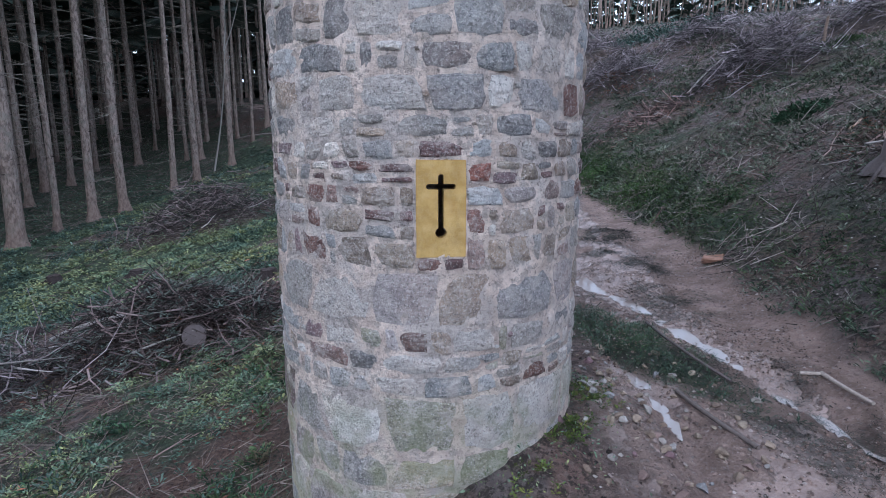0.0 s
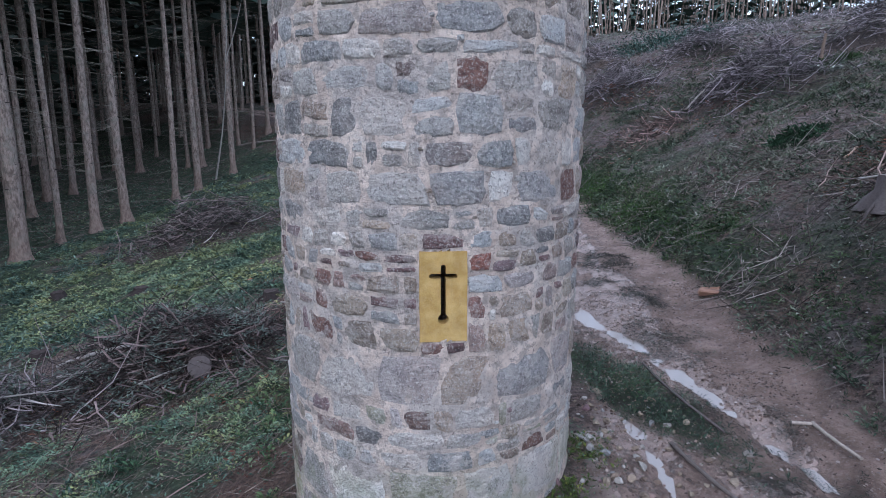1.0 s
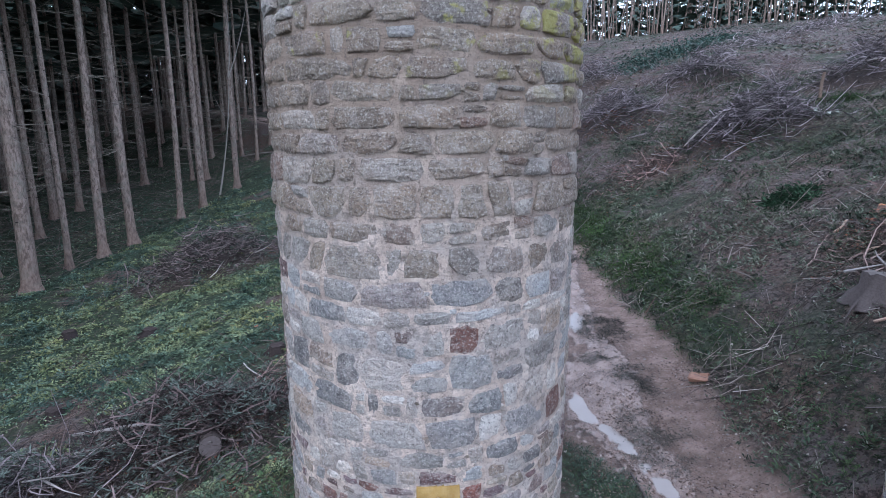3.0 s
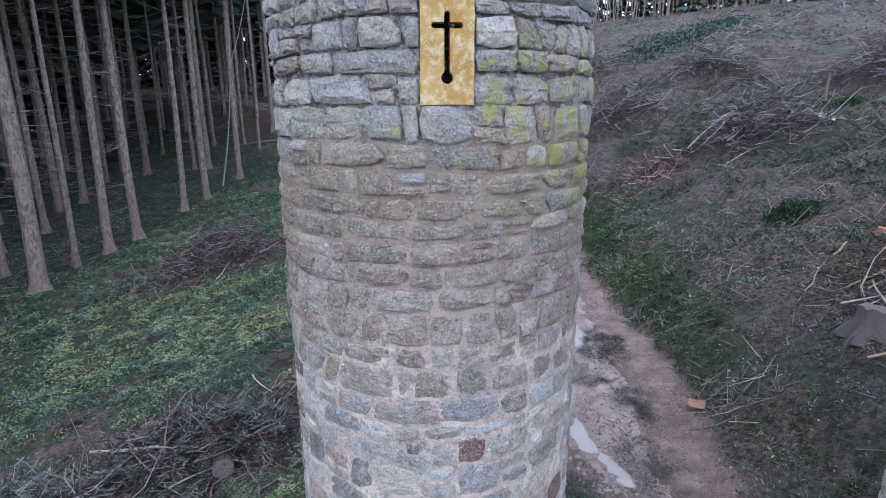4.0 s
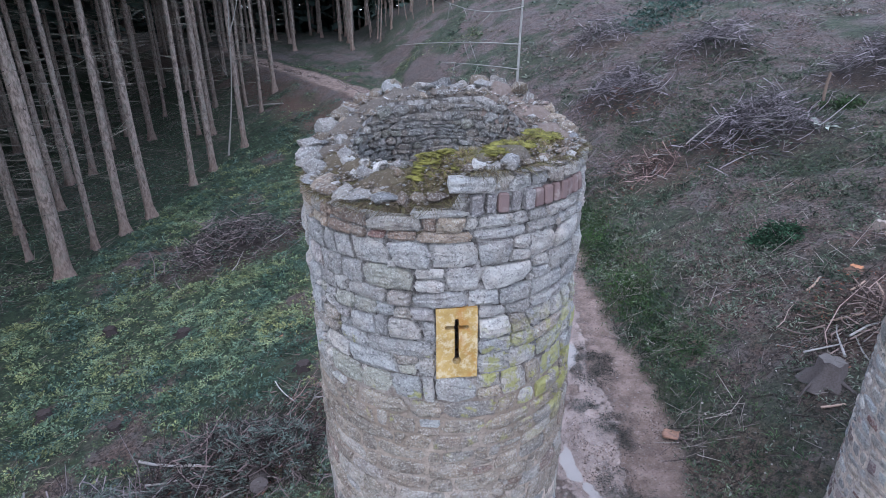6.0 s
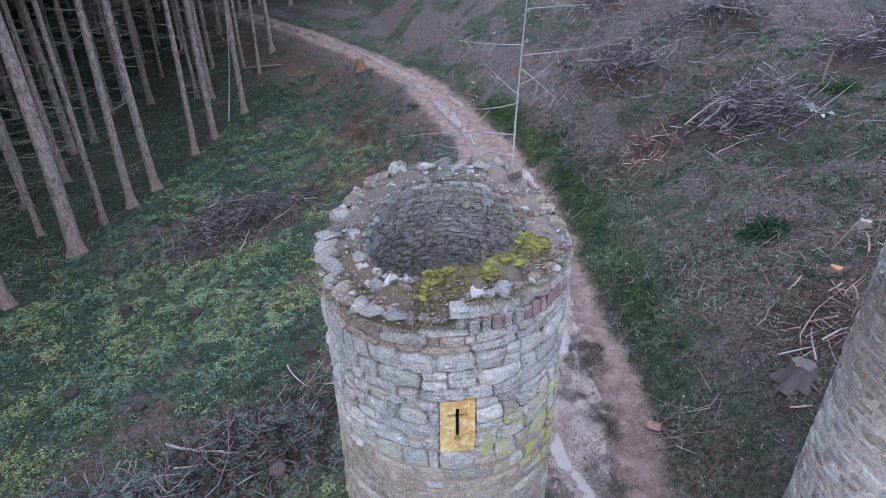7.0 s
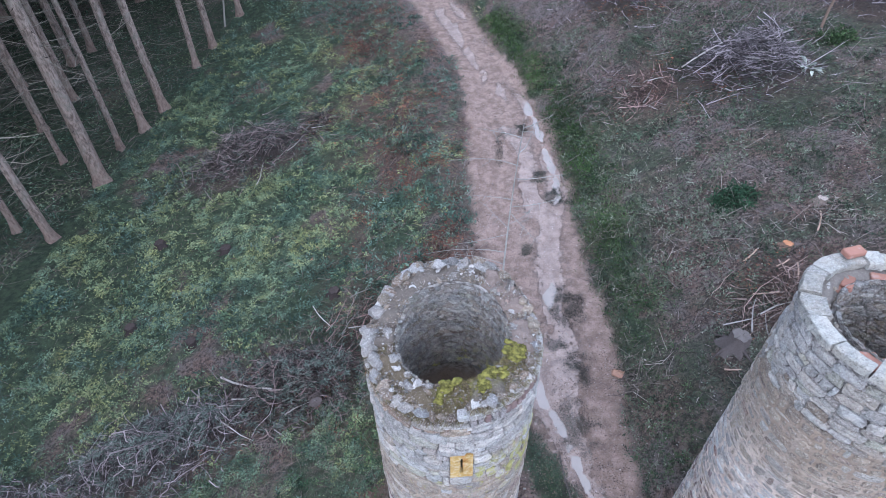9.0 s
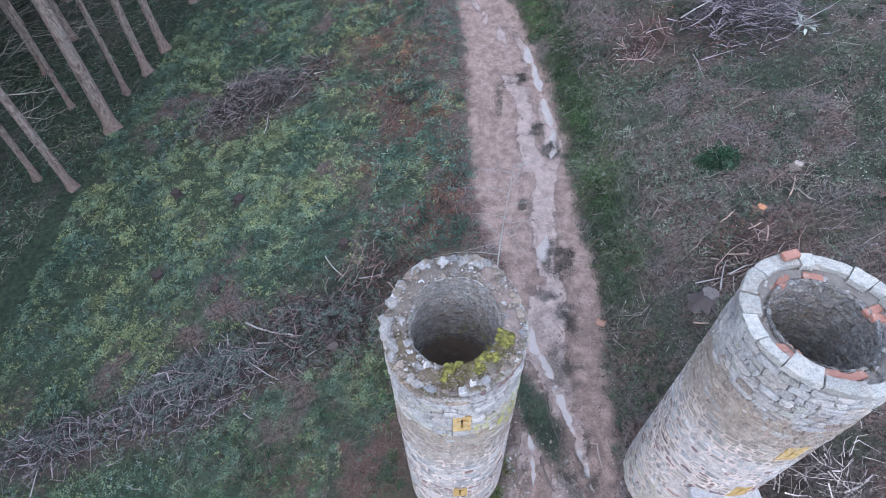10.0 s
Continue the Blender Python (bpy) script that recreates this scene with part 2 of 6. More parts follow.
class Heap:
    """Gathers many small pieces into one mesh."""

    def __init__(self):
        self.v, self.f, self.t, self.n = [], [], [], 0

    def add(self, v, f, t):
        v = np.asarray(v, float)
        self.v.append(v)
        self.f.append(np.asarray(f) + self.n)
        t = np.asarray(t, float)
        self.t.append(np.tile(t, (len(v), 1)) if t.ndim == 1 else t)
        self.n += len(v)

    def mesh(self, name, mat, smooth=False):
        return mesh_np(name, np.concatenate(self.v), np.concatenate(self.f), mat, np.concatenate(self.t), smooth)


def part(name, me, parent, label=""):
    ob = new(name, me)
    ob.parent = parent
    return tagged(ob, label)


def thing(name, label, category, at=(0, 0, 0), group="", kind=""):
    ob = new(name)
    ob.location = at
    return tagged(ob, label, category, group, kind)


# ---- lie of the land ----
def edge(y):
    """x of the track's edge at the foot of the bank."""
    return soft_interp(y, [-60, 0, 4, 7, 9, 11.5, 14, 17, 20, 24, 28, 33, 37, 42, 60], [2.9, 3.0, 3.22, 3.45, 3.56, 3.52, 3.36, 3.02, 2.45, 1.0, -0.55, -4.2, -7.8, -14, -40], 0.8)


def bank_edge(y):
    return np.maximum(edge(y), soft_interp(y, [20, 28, 40, 60], [-9, -1.3, -5, -10], 2))


TOWER_A = (-0.095, 3.53, 0.945)
TOWER_B = (4.35, 3.27, 0.965)


def land(x, y):
    """Height of the ground without its small relief."""
    x, y = np.asarray(x, float), np.asarray(y, float)
    s = x - edge(y)
    t = soft_interp(y, [-60, 0, 3.5, 7, 8.3, 13.6, 19, 25, 30, 36, 46, 60, 80, 130], [-2.5, -0.15, -0.03, 0.2, 0.31, 0.68, 1.2, 2.0, 2.6, 3.5, 5.5, 6.4, 7.0, 9.0], 1.0)
    left = soft_interp(s, [-120, -25, -16, -13, -10, -8, -6.5, -5, -3.4, -2.6, 0], [-5.0, -2.6, -2.4, -2.3, -1.85, -1.45, -1.12, -0.8, -0.2, -0.04, 0], 0.7)
    b = x - bank_edge(y)
    bank = soft_interp(b, [-0.2, 0, 1, 2, 3.2, 4.5, 6, 7.5, 10, 16, 30, 60, 150], [0, 0.03, 0.66, 1.28, 1.9, 2.45, 3.1, 3.65, 4.2, 5.0, 6.4, 8.0, 12], 0.25)
    foot = 0.32 * np.exp(-(((x - 0.55) / 0.75) ** 2 + ((y - 3.2) / 0.9) ** 2))
    return t + left + bank + foot


# brushwood heaps: x, y, length, width, height, turn
HEAPS = ((-4.1, 7.55, 3.6, 1.7, 0.5, 8), (-6.9, 5.95, 4.2, 1.8, 0.7, 20), (-10.2, 4.7, 3.6, 1.5, 0.5, 15), (-7.7, 17.3, 4.4, 2.2, 0.85, 25), (-5.2, 18.9, 1.8, 1.2, 0.4, 25),
         (8.3, 14.9, 3.0, 1.8, 0.85, -46), (6.4, 20.8, 3.2, 2.0, 0.9, -50), (10.1, 22.2, 3.2, 1.9, 0.8, -20), (12.4, 16.2, 3.2, 1.9, 0.9, -50), (7.0, 27.1, 3.2, 1.9, 0.7, -30))


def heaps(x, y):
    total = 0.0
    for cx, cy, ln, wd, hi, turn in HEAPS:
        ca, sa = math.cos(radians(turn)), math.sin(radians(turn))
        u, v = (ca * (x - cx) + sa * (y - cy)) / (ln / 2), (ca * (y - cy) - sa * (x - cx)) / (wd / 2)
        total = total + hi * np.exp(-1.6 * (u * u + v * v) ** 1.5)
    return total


def on_track(x, y):
    s = x - edge(y) + 0.22 * fbm(x * 0.9, y * 0.9, 5) + 0.16 * fbm(x * 3.5, y * 3.5, 10, 3)
    wide = soft_interp(y, [0, 5.8, 7.2, 9, 11, 14, 18, 21, 30, 40], [2.2, 1.95, 1.8, 2.45, 2.95, 2.85, 2.5, 2.2, 1.9, 1.9], 0.8)
    return ramp(s, -wide - 0.22, -wide + 0.22) * (1 - ramp(s, -0.16, 0.12))


def rut_right(y):
    return soft_interp(y, [0, 3.0, 3.5, 4.0, 4.5, 5.1, 5.7, 6.2, 6.8, 8, 9.3, 11, 13.4, 16, 18, 20, 26, 36], [3.0, 2.8, 2.68, 2.55, 2.45, 2.33, 2.14, 1.92, 1.72, 2.0, 2.42, 2.5, 3.12, 2.9, 2.66, 2.05, 0.0, -7.0], 0.25)


def rut_left(y):
    return soft_interp(y, [0, 3.1, 3.9, 4.6, 6, 10, 14, 18, 22, 27, 36], [1.3, 1.52, 1.55, 1.48, 1.25, 1.3, 1.4, 1.2, 0.4, -1.5, -8.6], 0.3)


RUTS = ((rut_right, 0.19, 0.11), (rut_left, 0.17, 0.09))


def height(x, y):
    x, y = np.asarray(x, float), np.asarray(y, float)
    tr = on_track(x, y)
    s = x - edge(y)
    z = land(x, y) + 0.55 * heaps(x, y) + (1 - tr) * (0.10 * fbm(x * 0.7, y * 0.7, 1) + 0.05 * fbm(x * 3, y * 3, 2)) + tr * (1 - 0.75 * ramp(y, 15, 23)) * (0.045 * fbm(x * 6, y * 5, 6, 3) + 0.03 * fbm(x * 2.2, y * 2.2, 3) + 0.014 * fbm(x * 7, y * 7, 4, 3))
    for centre, half, deep in RUTS:
        swell = 1 + 0.8 * fbm(y * 2.1, 0 * y + 4.5, 8, 3)
        z = z - tr * deep * (0.75 + 0.35 * fbm(y * 1.1, 0 * y + 9.5, 9, 2)) * np.exp(-((x - centre(y) - 0.07 * fbm(y * 2.3, 0 * y + 2.5, 7, 3)) / (half * swell)) ** 2)
    return z


def steps(a, b, d):
    return np.linspace(a, b, int(round((b - a) / d)) + 1)


gx = np.concatenate([-12.5 - np.geomspace(0.2, 150, 42)[::-1], steps(-12.5, -3.2, 0.1), steps(-3.1, 6.5, 0.066), steps(6.6, 10.5, 0.1), 10.5 + np.geomspace(0.2, 150, 42)])
gy = np.concatenate([1.0 - np.geomspace(0.3, 70, 24)[::-1], steps(1.0, 10, 0.07), steps(10.1, 22, 0.1), steps(22.2, 40, 0.25), 40 + np.geomspace(0.4, 190, 40)])
X, Y = np.meshgrid(gx, gy)
X, Y = X.ravel(), Y.ravel()
Z = height(X, Y)
nx, ny = len(gx), len(gy)
idx = np.arange(nx * ny).reshape(ny, nx)
quads = np.stack([idx[:-1, :-1], idx[:-1, 1:], idx[1:, 1:], idx[1:, :-1]], -1).reshape(-1, 4)


HEIGHTS = Z.reshape(ny, nx).tolist()
GX, GY = gx.tolist(), gy.tolist()


def zat(x, y):
    """Height of the ground sheet itself at one place."""
    i = min(max(bisect(GX, x) - 1, 0), nx - 2)
    j = min(max(bisect(GY, y) - 1, 0), ny - 2)
    u, v = (x - GX[i]) / (GX[i + 1] - GX[i]), (y - GY[j]) / (GY[j + 1] - GY[j])
    top, low = HEIGHTS[j + 1], HEIGHTS[j]
    return (low[i] * (1 - u) + low[i + 1] * u) * (1 - v) + (top[i] * (1 - u) + top[i + 1] * u) * v


def bisect(row, v):
    lo, hi = 0, len(row)
    while lo < hi:
        mid = (lo + hi) // 2
        if row[mid] <= v:
            lo = mid + 1
        else:
            hi = mid
    return lo


def in_forest(x, y):
    line = soft_interp(y, [-40, 8, 14, 17, 21, 25, 30, 35, 40, 44, 46], [-15, -15, -14, -13.4, -12.7, -12.0, -11.2, -11.6, -14, -14, 60], 0.6)
    return (x < line) | (y > 46 + 0.12 * np.maximum(0, x))


def grass_strip(x, y):
    """The tongue of grass left between the wheel ruts beside the tower."""
    u, v = y - 4.6, x - 1.72 + 0.36 * (y - 4.6) + 0.12 * fbm(x * 3, y * 3, 51)
    return np.exp(-((v / 0.34) ** 2 + (u / 1.05) ** 2) ** 2)


def cover(x, y):
    """How much grass and how much russet litter grows at a place."""
    s = x - edge(y)
    n1, n2 = fbm(x * 0.45, y * 0.45, 11), fbm(x * 1.3, y * 1.3, 12)
    grass_left = ramp(n1 * 0.8 + n2 * 0.8, -0.8, -0.2) * ramp(-s + 1.6 * n2, 2.6, 4.6)
    verge = ramp(n2 + 0.35, -0.2, 0.3) * np.exp(-((s - 0.55) / 0.55) ** 2) * ramp(y, 5, 8)
    hill = 0.8 * ramp(n1 + 0.8 * n2, -0.25, 0.35) * ramp(s, 0.6, 1.5)
    strip = grass_strip(x, y)
    rus = ramp(fbm(x * 0.9, y * 0.9, 21) + 0.8 * n2, -0.4, 0.15) * np.exp(-((s + 4.9 + 0.9 * n1) / 1.5) ** 2) * ramp(y, 6, 10)
    rus = np.maximum(rus, ramp(n2 + 0.6 * n1, -0.25, 0.25) * np.exp(-(((x + 2.4) / 2.0) ** 2 + ((y - 4.6) / 2.2) ** 4)))
    rus = np.maximum(rus, np.exp(-(((x - 6.1) / 0.8) ** 2 + ((y - 15.8) / 1.2) ** 2)))
    rus = np.maximum(rus, 0.9 * np.clip(heaps(x, y) * 3, 0, 1))
    rus = np.maximum(rus, 0.8 * np.exp(-(((x - 6.7) / 0.9) ** 2 + ((y - 7.6) / 0.8) ** 2)))
    grass = np.maximum(np.maximum(grass_left, verge), np.maximum(hill, strip))
    return grass * (1 - 0.8 * rus), rus


def mud(x, y):
    s = x - edge(y)
    dark = 0.35 * ramp(fbm(x * 2.1, y * 1.3, 31), 0.42, 0.62) * np.exp(-((s + 1.55) / 0.75) ** 2)
    for px, py, pr in ((2.68, 8.9, 0.4), (2.45, 5.7, 0.38), (2.7, 7.05, 0.28), (2.95, 13.0, 0.28), (2.55, 13.9, 0.22), (2.25, 16.4, 0.2), (1.9, 10.6, 0.18), (2.3, 7.6, 0.2), (2.1, 4.3, 0.24), (2.66, 4.0, 0.2), (2.33, 2.9, 0.26), (2.24, 3.25, 0.22), (2.75, 3.3, 0.2)):
        dark = np.maximum(dark, np.exp(-((x - px) / pr) ** 2 - ((y - py) / (1.5 * pr)) ** 2) * ramp(fbm(x * 4.3, y * 4.3, 37), -0.3, 0.2))
    wet = sum(np.exp(-((x - c(y)) / (1.9 * h)) ** 2) * (1 if c is rut_right else ramp(-y, -7, -5)) for c, h, _ in RUTS) * ramp(fbm(x, y * 0.5, 33), -0.5, 0.1)
    wet = np.maximum(wet, 0.95 * ramp(fbm(x * 2.2, y * 1.2, 35), -0.35, 0.05) * ramp(-y, -5.4, -4.0) * ramp(-s, 0.25, 0.7))
    wet = np.maximum(wet, 0.8 * ramp(fbm(x * 1.8, y * 0.8, 39), -0.2, 0.15) * np.exp(-((s + 1.1) / 0.5) ** 2))
    return np.clip(dark, 0, 1), np.clip(wet, 0, 1)


tr = on_track(X, Y)
gr, ru = cover(X, Y)
dk, we = mud(X, Y)
strip = grass_strip(X, Y)
wood = in_forest(X, Y) * 1.0
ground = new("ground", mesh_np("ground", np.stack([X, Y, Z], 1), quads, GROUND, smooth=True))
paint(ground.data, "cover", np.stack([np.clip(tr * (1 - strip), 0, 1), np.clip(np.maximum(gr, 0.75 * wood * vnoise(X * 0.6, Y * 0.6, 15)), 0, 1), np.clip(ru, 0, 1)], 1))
# dark track patches and painted heap shade; wetness; painted haze up the bank
paint(ground.data, "wear_shade_haze", np.stack([np.clip(0.75 * tr * dk + 0.5 * strip + 0.8 * np.clip(2.2 * heaps(X, Y), 0, 1), 0, 1), tr * we, ramp(Y, 9, 17) * ramp(X - edge(Y), 0.5, 2.0)], 1))
tagged(ground, "grassy forest clearing with a muddy track and a brushy bank", "ground", kind="structure")


# ---- masonry ----
GREY = [(0.345, 0.325, 0.315), (0.27, 0.265, 0.275), (0.42, 0.39, 0.37), (0.315, 0.285, 0.265), (0.385, 0.345, 0.32), (0.215, 0.205, 0.21), (0.48, 0.45, 0.425), (0.335, 0.33, 0.335), (0.30, 0.305, 0.315), (0.30, 0.255, 0.25)]
RED = [(0.19, 0.095, 0.08), (0.22, 0.14, 0.125), (0.16, 0.09, 0.09), (0.24, 0.17, 0.155), (0.18, 0.115, 0.125)]
TAN = [(0.30, 0.235, 0.185), (0.26, 0.20, 0.16), (0.33, 0.27, 0.215), (0.22, 0.165, 0.135)]
OLIVE = [(0.32, 0.31, 0.23), (0.30, 0.29, 0.22)]


def stone_tint(rng, z, ang=9.0):
    """Colours by height: red-grey below and beside the lower loophole, tan under the dry top, pale lilac-grey above."""
    r = rng.random()
    if 3.8 < z < 4.7:  # the two upper zones run into each other
        z += rng.gauss(0, 0.13)
    if z > 5.27 and -2.0 < ang < 0.08:  # the loose, earthy blocks under the broken top
        return np.array(rng.choice(TAN + RED[1:2] + GREY[3:4])) * rng.uniform(0.95, 1.5)
    if 1.2 < z < 1.85:
        pool = RED if r < 0.36 else GREY if r < 0.72 else TAN
        if 1.58 < z < 1.73 and (-0.14 < ang < -0.02 or 0.2 < ang < 0.42):
            return np.array((0.24, 0.105, 0.085)) * rng.uniform(1.0, 1.3)
    elif z < 1.2:
        pool = OLIVE if r < 0.04 else RED if r < (0.14 if z < 0.85 else 0.04) else TAN if r < 0.25 else GREY
    elif z < 4.25:
        t = 0.08 + 0.7 * min(1.0, max(0.0, (z - 2.8) / 0.6))
        pool = TAN if r < t else RED if r < t + 0.06 else GREY
    else:
        pool = OLIVE if r < 0.05 else TAN if r < (0.3 if z < 4.6 else 0.14) else GREY
    c = np.array(rng.choice(pool)) * (rng.uniform(0.85, 1.75) if z < 2.9 else rng.uniform(0.8, 1.35) if z < 4.25 else rng.uniform(0.95, 1.6))
    c = 0.78 * c + 0.22 * c.mean()
    if z > 2.9:
        c = c * 0.62 + np.array((0.385, 0.325, 0.265) if z < 4.25 else (0.46, 0.435, 0.41) if z < 4.6 else (0.49, 0.47, 0.46)) * 0.38
    return c


def stone_piece(rng, quad, gap, proud, square, n=12, rough=0.006, deep=0.035, dome=0.004):
    """One stone between four bed corners (along, up): rings from the bedded edge over a worn lip to the face."""
    e = 2.3 + 7.0 * square
    if n % 4:
        angles = (np.arange(n) + np.array([rng.uniform(-0.3, 0.3) for _ in range(n)])) * TAU / n
    else:
        angles = np.array([radians(90 * q + a + rng.uniform(-6, 6)) for q in range(4) for a in ((8, 45, 82) if n == 12 else (0, 45))])
    ca, sa = np.cos(angles), np.sin(angles)
    rad = (np.abs(ca) ** e + np.abs(sa) ** e) ** (-1 / e)
    u, v = rad * ca, rad * sa
    for _ in range(2):  # broken corners
        a = rng.uniform(0, TAU)
        over = np.maximum(0, u * math.cos(a) + v * math.sin(a) - rng.uniform(0.9, 1.4))
        u, v = u - over * math.cos(a), v - over * math.sin(a)
    wob = np.array([rng.uniform(0.92, 1.03) for _ in range(n)])
    u, v = u * wob, v * wob
    w = (quad[1][0] + quad[2][0] - quad[0][0] - quad[3][0]) / 2
    h = (quad[2][1] + quad[3][1] - quad[0][1] - quad[1][1]) / 2
    u, v = u * max(0.3, 1 - gap / w), v * max(0.3, 1 - gap / h)
    P = sum(np.outer(k, q) for k, q in zip(((1 - u) * (1 - v) / 4, (1 + u) * (1 - v) / 4, (1 + u) * (1 + v) / 4, (1 - u) * (1 + v) / 4), np.asarray(quad, float)))
    mid = P.mean(0)
    P = P - mid
    tilt_u, tilt_v = rng.uniform(-0.05, 0.05), rng.uniform(-0.07, 0.05)
    lip = min(0.012, 0.11 * min(w, h))
    rows = []
    for k, (fu, fv, out) in enumerate(((1, 1, -deep), (1 - 0.3 * lip / w, 1 - 0.3 * lip / h, proud - 0.7 * lip), (1 - 2 * lip / w, 1 - 2 * lip / h, proud), (0.5, 0.5, proud + dome))):
        j = np.array([rng.uniform(-1, 1) for _ in range(n)]) * (rough if k else 0)
        uu, vv = P[:, 0] * fu, P[:, 1] * fv
        rows.append(np.stack([uu + mid[0], vv + mid[1], out + j + (tilt_u * uu + tilt_v * vv if k else 0)], 1))
    V = np.concatenate(rows + [np.array([[mid[0], mid[1], proud + dome + rng.uniform(-0.6, 1) * rough]])])
    F = []
    for k in (0, 1, 2):
        for i in range(n):
            a, b = k * n + i, k * n + (i + 1) % n
            F += [(a, b, b + n), (a, b + n, a + n)]
    for i in range(n):
        F.append((3 * n + i, 3 * n + (i + 1) % n, 4 * n))
    return V, np.array(F)


def bend(V, cx, cy, r, inward=False):
    """From the wall's plane (along, up, out) onto the round wall."""
    a = V[:, 0] / r
    d = r - V[:, 2] if inward else r + V[:, 2]
    return np.stack([cx + d * np.sin(a), cy - d * np.cos(a), V[:, 1]], 1)


def bed_lines(rng, z0, z1, marks, dry_z, small=1.0):
    """Heights of the bed joints."""
    out = [z0]
    while out[-1] < z1 - 0.05:
        z = out[-1]
        k = (0.5 + 0.5 * small) if z > dry_z else small
        h = rng.uniform(0.075, 0.165) * k if z > dry_z else rng.uniform(0.14, 0.19) * k if rng.random() < 0.4 else rng.uniform(0.085, 0.135) * k
        for m in marks:
            if z + 0.02 < m < z + h + 0.07:
                h = m - z
        out.append(min(z + h, z1))
    return out


def lay_courses(rng, r, lines, windows, dry_z, small=1.0, wave=1.0):
    """Yields four corners and whether it is dry-laid, for the stones of a round wall between its bed joints."""
    round_u = TAU * r

    def joint(k):
        ph = [(f, rng.uniform(0, TAU), rng.gauss(0, 0.0105 * wave / f ** 0.2)) for f in (2, 5, 9, 14)]
        z = lines[k]

        def at(u):
            calm = 1.0
            for wa, wz, ww, wh in windows:
                away = max(abs(z - wz) - wh / 2, abs(u - wa * r) - ww / 2)
                calm *= float(ramp(away, 0.0, 0.22))
            return z + calm * sum(g * math.sin(f * u / r + p) for f, p, g in ph)
        return at
    joints = [joint(k) for k in range(len(lines))]
    for low, high, zb, zt in zip(joints, joints[1:], lines, lines[1:]):
        h, zc = zt - zb, (zb + zt) / 2
        dry = zc > dry_z
        k = (0.5 + 0.5 * small) if dry else small
        start, stop = rng.uniform(-math.pi, -2.8) * r, round_u
        for wa, wz, ww, wh in windows:
            if abs(zc - wz) < (h + wh) / 2 - 0.012:
                start, stop = wa * r + ww / 2 + 0.003, round_u - ww - 0.006
                for a, b in ((zb, wz - wh / 2), (wz + wh / 2, zt)):
                    if b - a > 0.04:
                        u0, u1 = wa * r - ww / 2, wa * r + ww / 2
                        um = u0 + rng.uniform(0.4, 0.65) * ww
                        yield [(u0, a), (um, a), (um, b), (u0, b)], dry
                        yield [(um, a), (u1, a), (u1, b), (um, b)], dry
        u, end = start, start + stop
        s0b = s0t = 0.0
        pebbly = 1.2 < zc < 1.8 and small == 1.0
        while u < end - 0.012:
            w = rng.uniform(0.07, 0.17) * k if pebbly else rng.uniform(0.08, 0.2) * k
            if rng.random() < (0.2 if pebbly else 0.45):
                w = rng.uniform(0.16, 0.24) * k if pebbly else rng.uniform(0.2, 0.36) * k
            w = max(w, 0.55 * h) if h < 0.2 else max(w, rng.uniform(0.9, 1.5) * h)
            left = end - u
            if left - w < 0.07:
                w = left
            last = left - w < 0.001
            s1b, s1t = (0.0, 0.0) if last else (rng.gauss(0, 0.13) * h, rng.gauss(0, 0.13) * h)
            u1 = u + w
            quad = [(u + s0b, low(u)), (u1 + s1b, low(u1)), (u1 + s1t, high(u1)), (u + s0t, high(u))]
            if h > 0.11 * k and w < 0.2 and rng.random() < 0.28:
                f, g = rng.uniform(0.35, 0.65), rng.uniform(0.35, 0.65)
                a = tuple(quad[0][i] * (1 - f) + quad[3][i] * f for i in (0, 1))
                b = tuple(quad[1][i] * (1 - g) + quad[2][i] * g for i in (0, 1))
                yield [quad[0], quad[1], b, a], dry
                yield [a, b, quad[2], quad[3]], dry
            else:
                yield quad, dry
            if not pebbly and not last and rng.random() < (0.4 if dry else 0.12):  # a chink stone in the upright joint
                q, zz = rng.uniform(0.016, 0.03), low(u1) + rng.uniform(0.1, 0.9) * h
                yield [(u1 - q, zz - 0.7 * q), (u1 + q, zz - 0.8 * q), (u1 + 0.8 * q, zz + 0.8 * q), (u1 - 0.9 * q, zz + 0.6 * q)], dry
            u, s0b, s0t = u1, s1b, s1t


def drum(name, cx, cy, r, z0, ztop, windows, mat, na, dz, dry_z, inward=False, seed=3):
    """A round skin with openings left out: trowelled mortar, raked out above dry_z. ztop: a function of the angle."""
    ang = np.linspace(-math.pi, math.pi, na, endpoint=False)
    top = np.array([ztop(a) for a in ang])
    nz = int((top.max() - z0) / dz) + 1
    k = np.linspace(0, 1, nz)[:, None]
    A = np.tile(ang, (nz, 1))
    Zz = z0 + (top[None, :] - z0) * k
    raked = ramp(Zz + 0.1 * fbm(A * r * 3, Zz * 3, seed + 5), dry_z - 0.12, dry_z + 0.12)
    relief = 0.009 * fbm(A * r * 5, Zz * 5, seed) + 0.008 * fbm(A * r * 20, Zz * 20, seed + 9, 2)
    d = r + (1 if inward else -1) * (0.001 + 0.019 * raked) + relief
    V = np.stack([cx + d * np.sin(A), cy - d * np.cos(A), Zz], -1).reshape(-1, 3)
    i = np.arange(nz * na).reshape(nz, na)
    j = np.roll(i, -1, 1)
    F = np.stack([i[:-1], j[:-1], j[1:], i[1:]], -1)
    am, zm = A[:-1] + math.pi / na, (Zz[:-1] + Zz[1:]) / 2
    keep = np.ones(am.shape, bool)
    for wa, wz, ww, wh in windows:
        keep &= ~((np.abs(am - wa) * r < ww / 2 - 0.012) & (np.abs(zm - wz) < wh / 2 - 0.012))
    F = F[keep].reshape(-1, 4)
    if inward:
        F = F[:, ::-1]
    return mesh_np(name, V, F, mat, smooth=True)


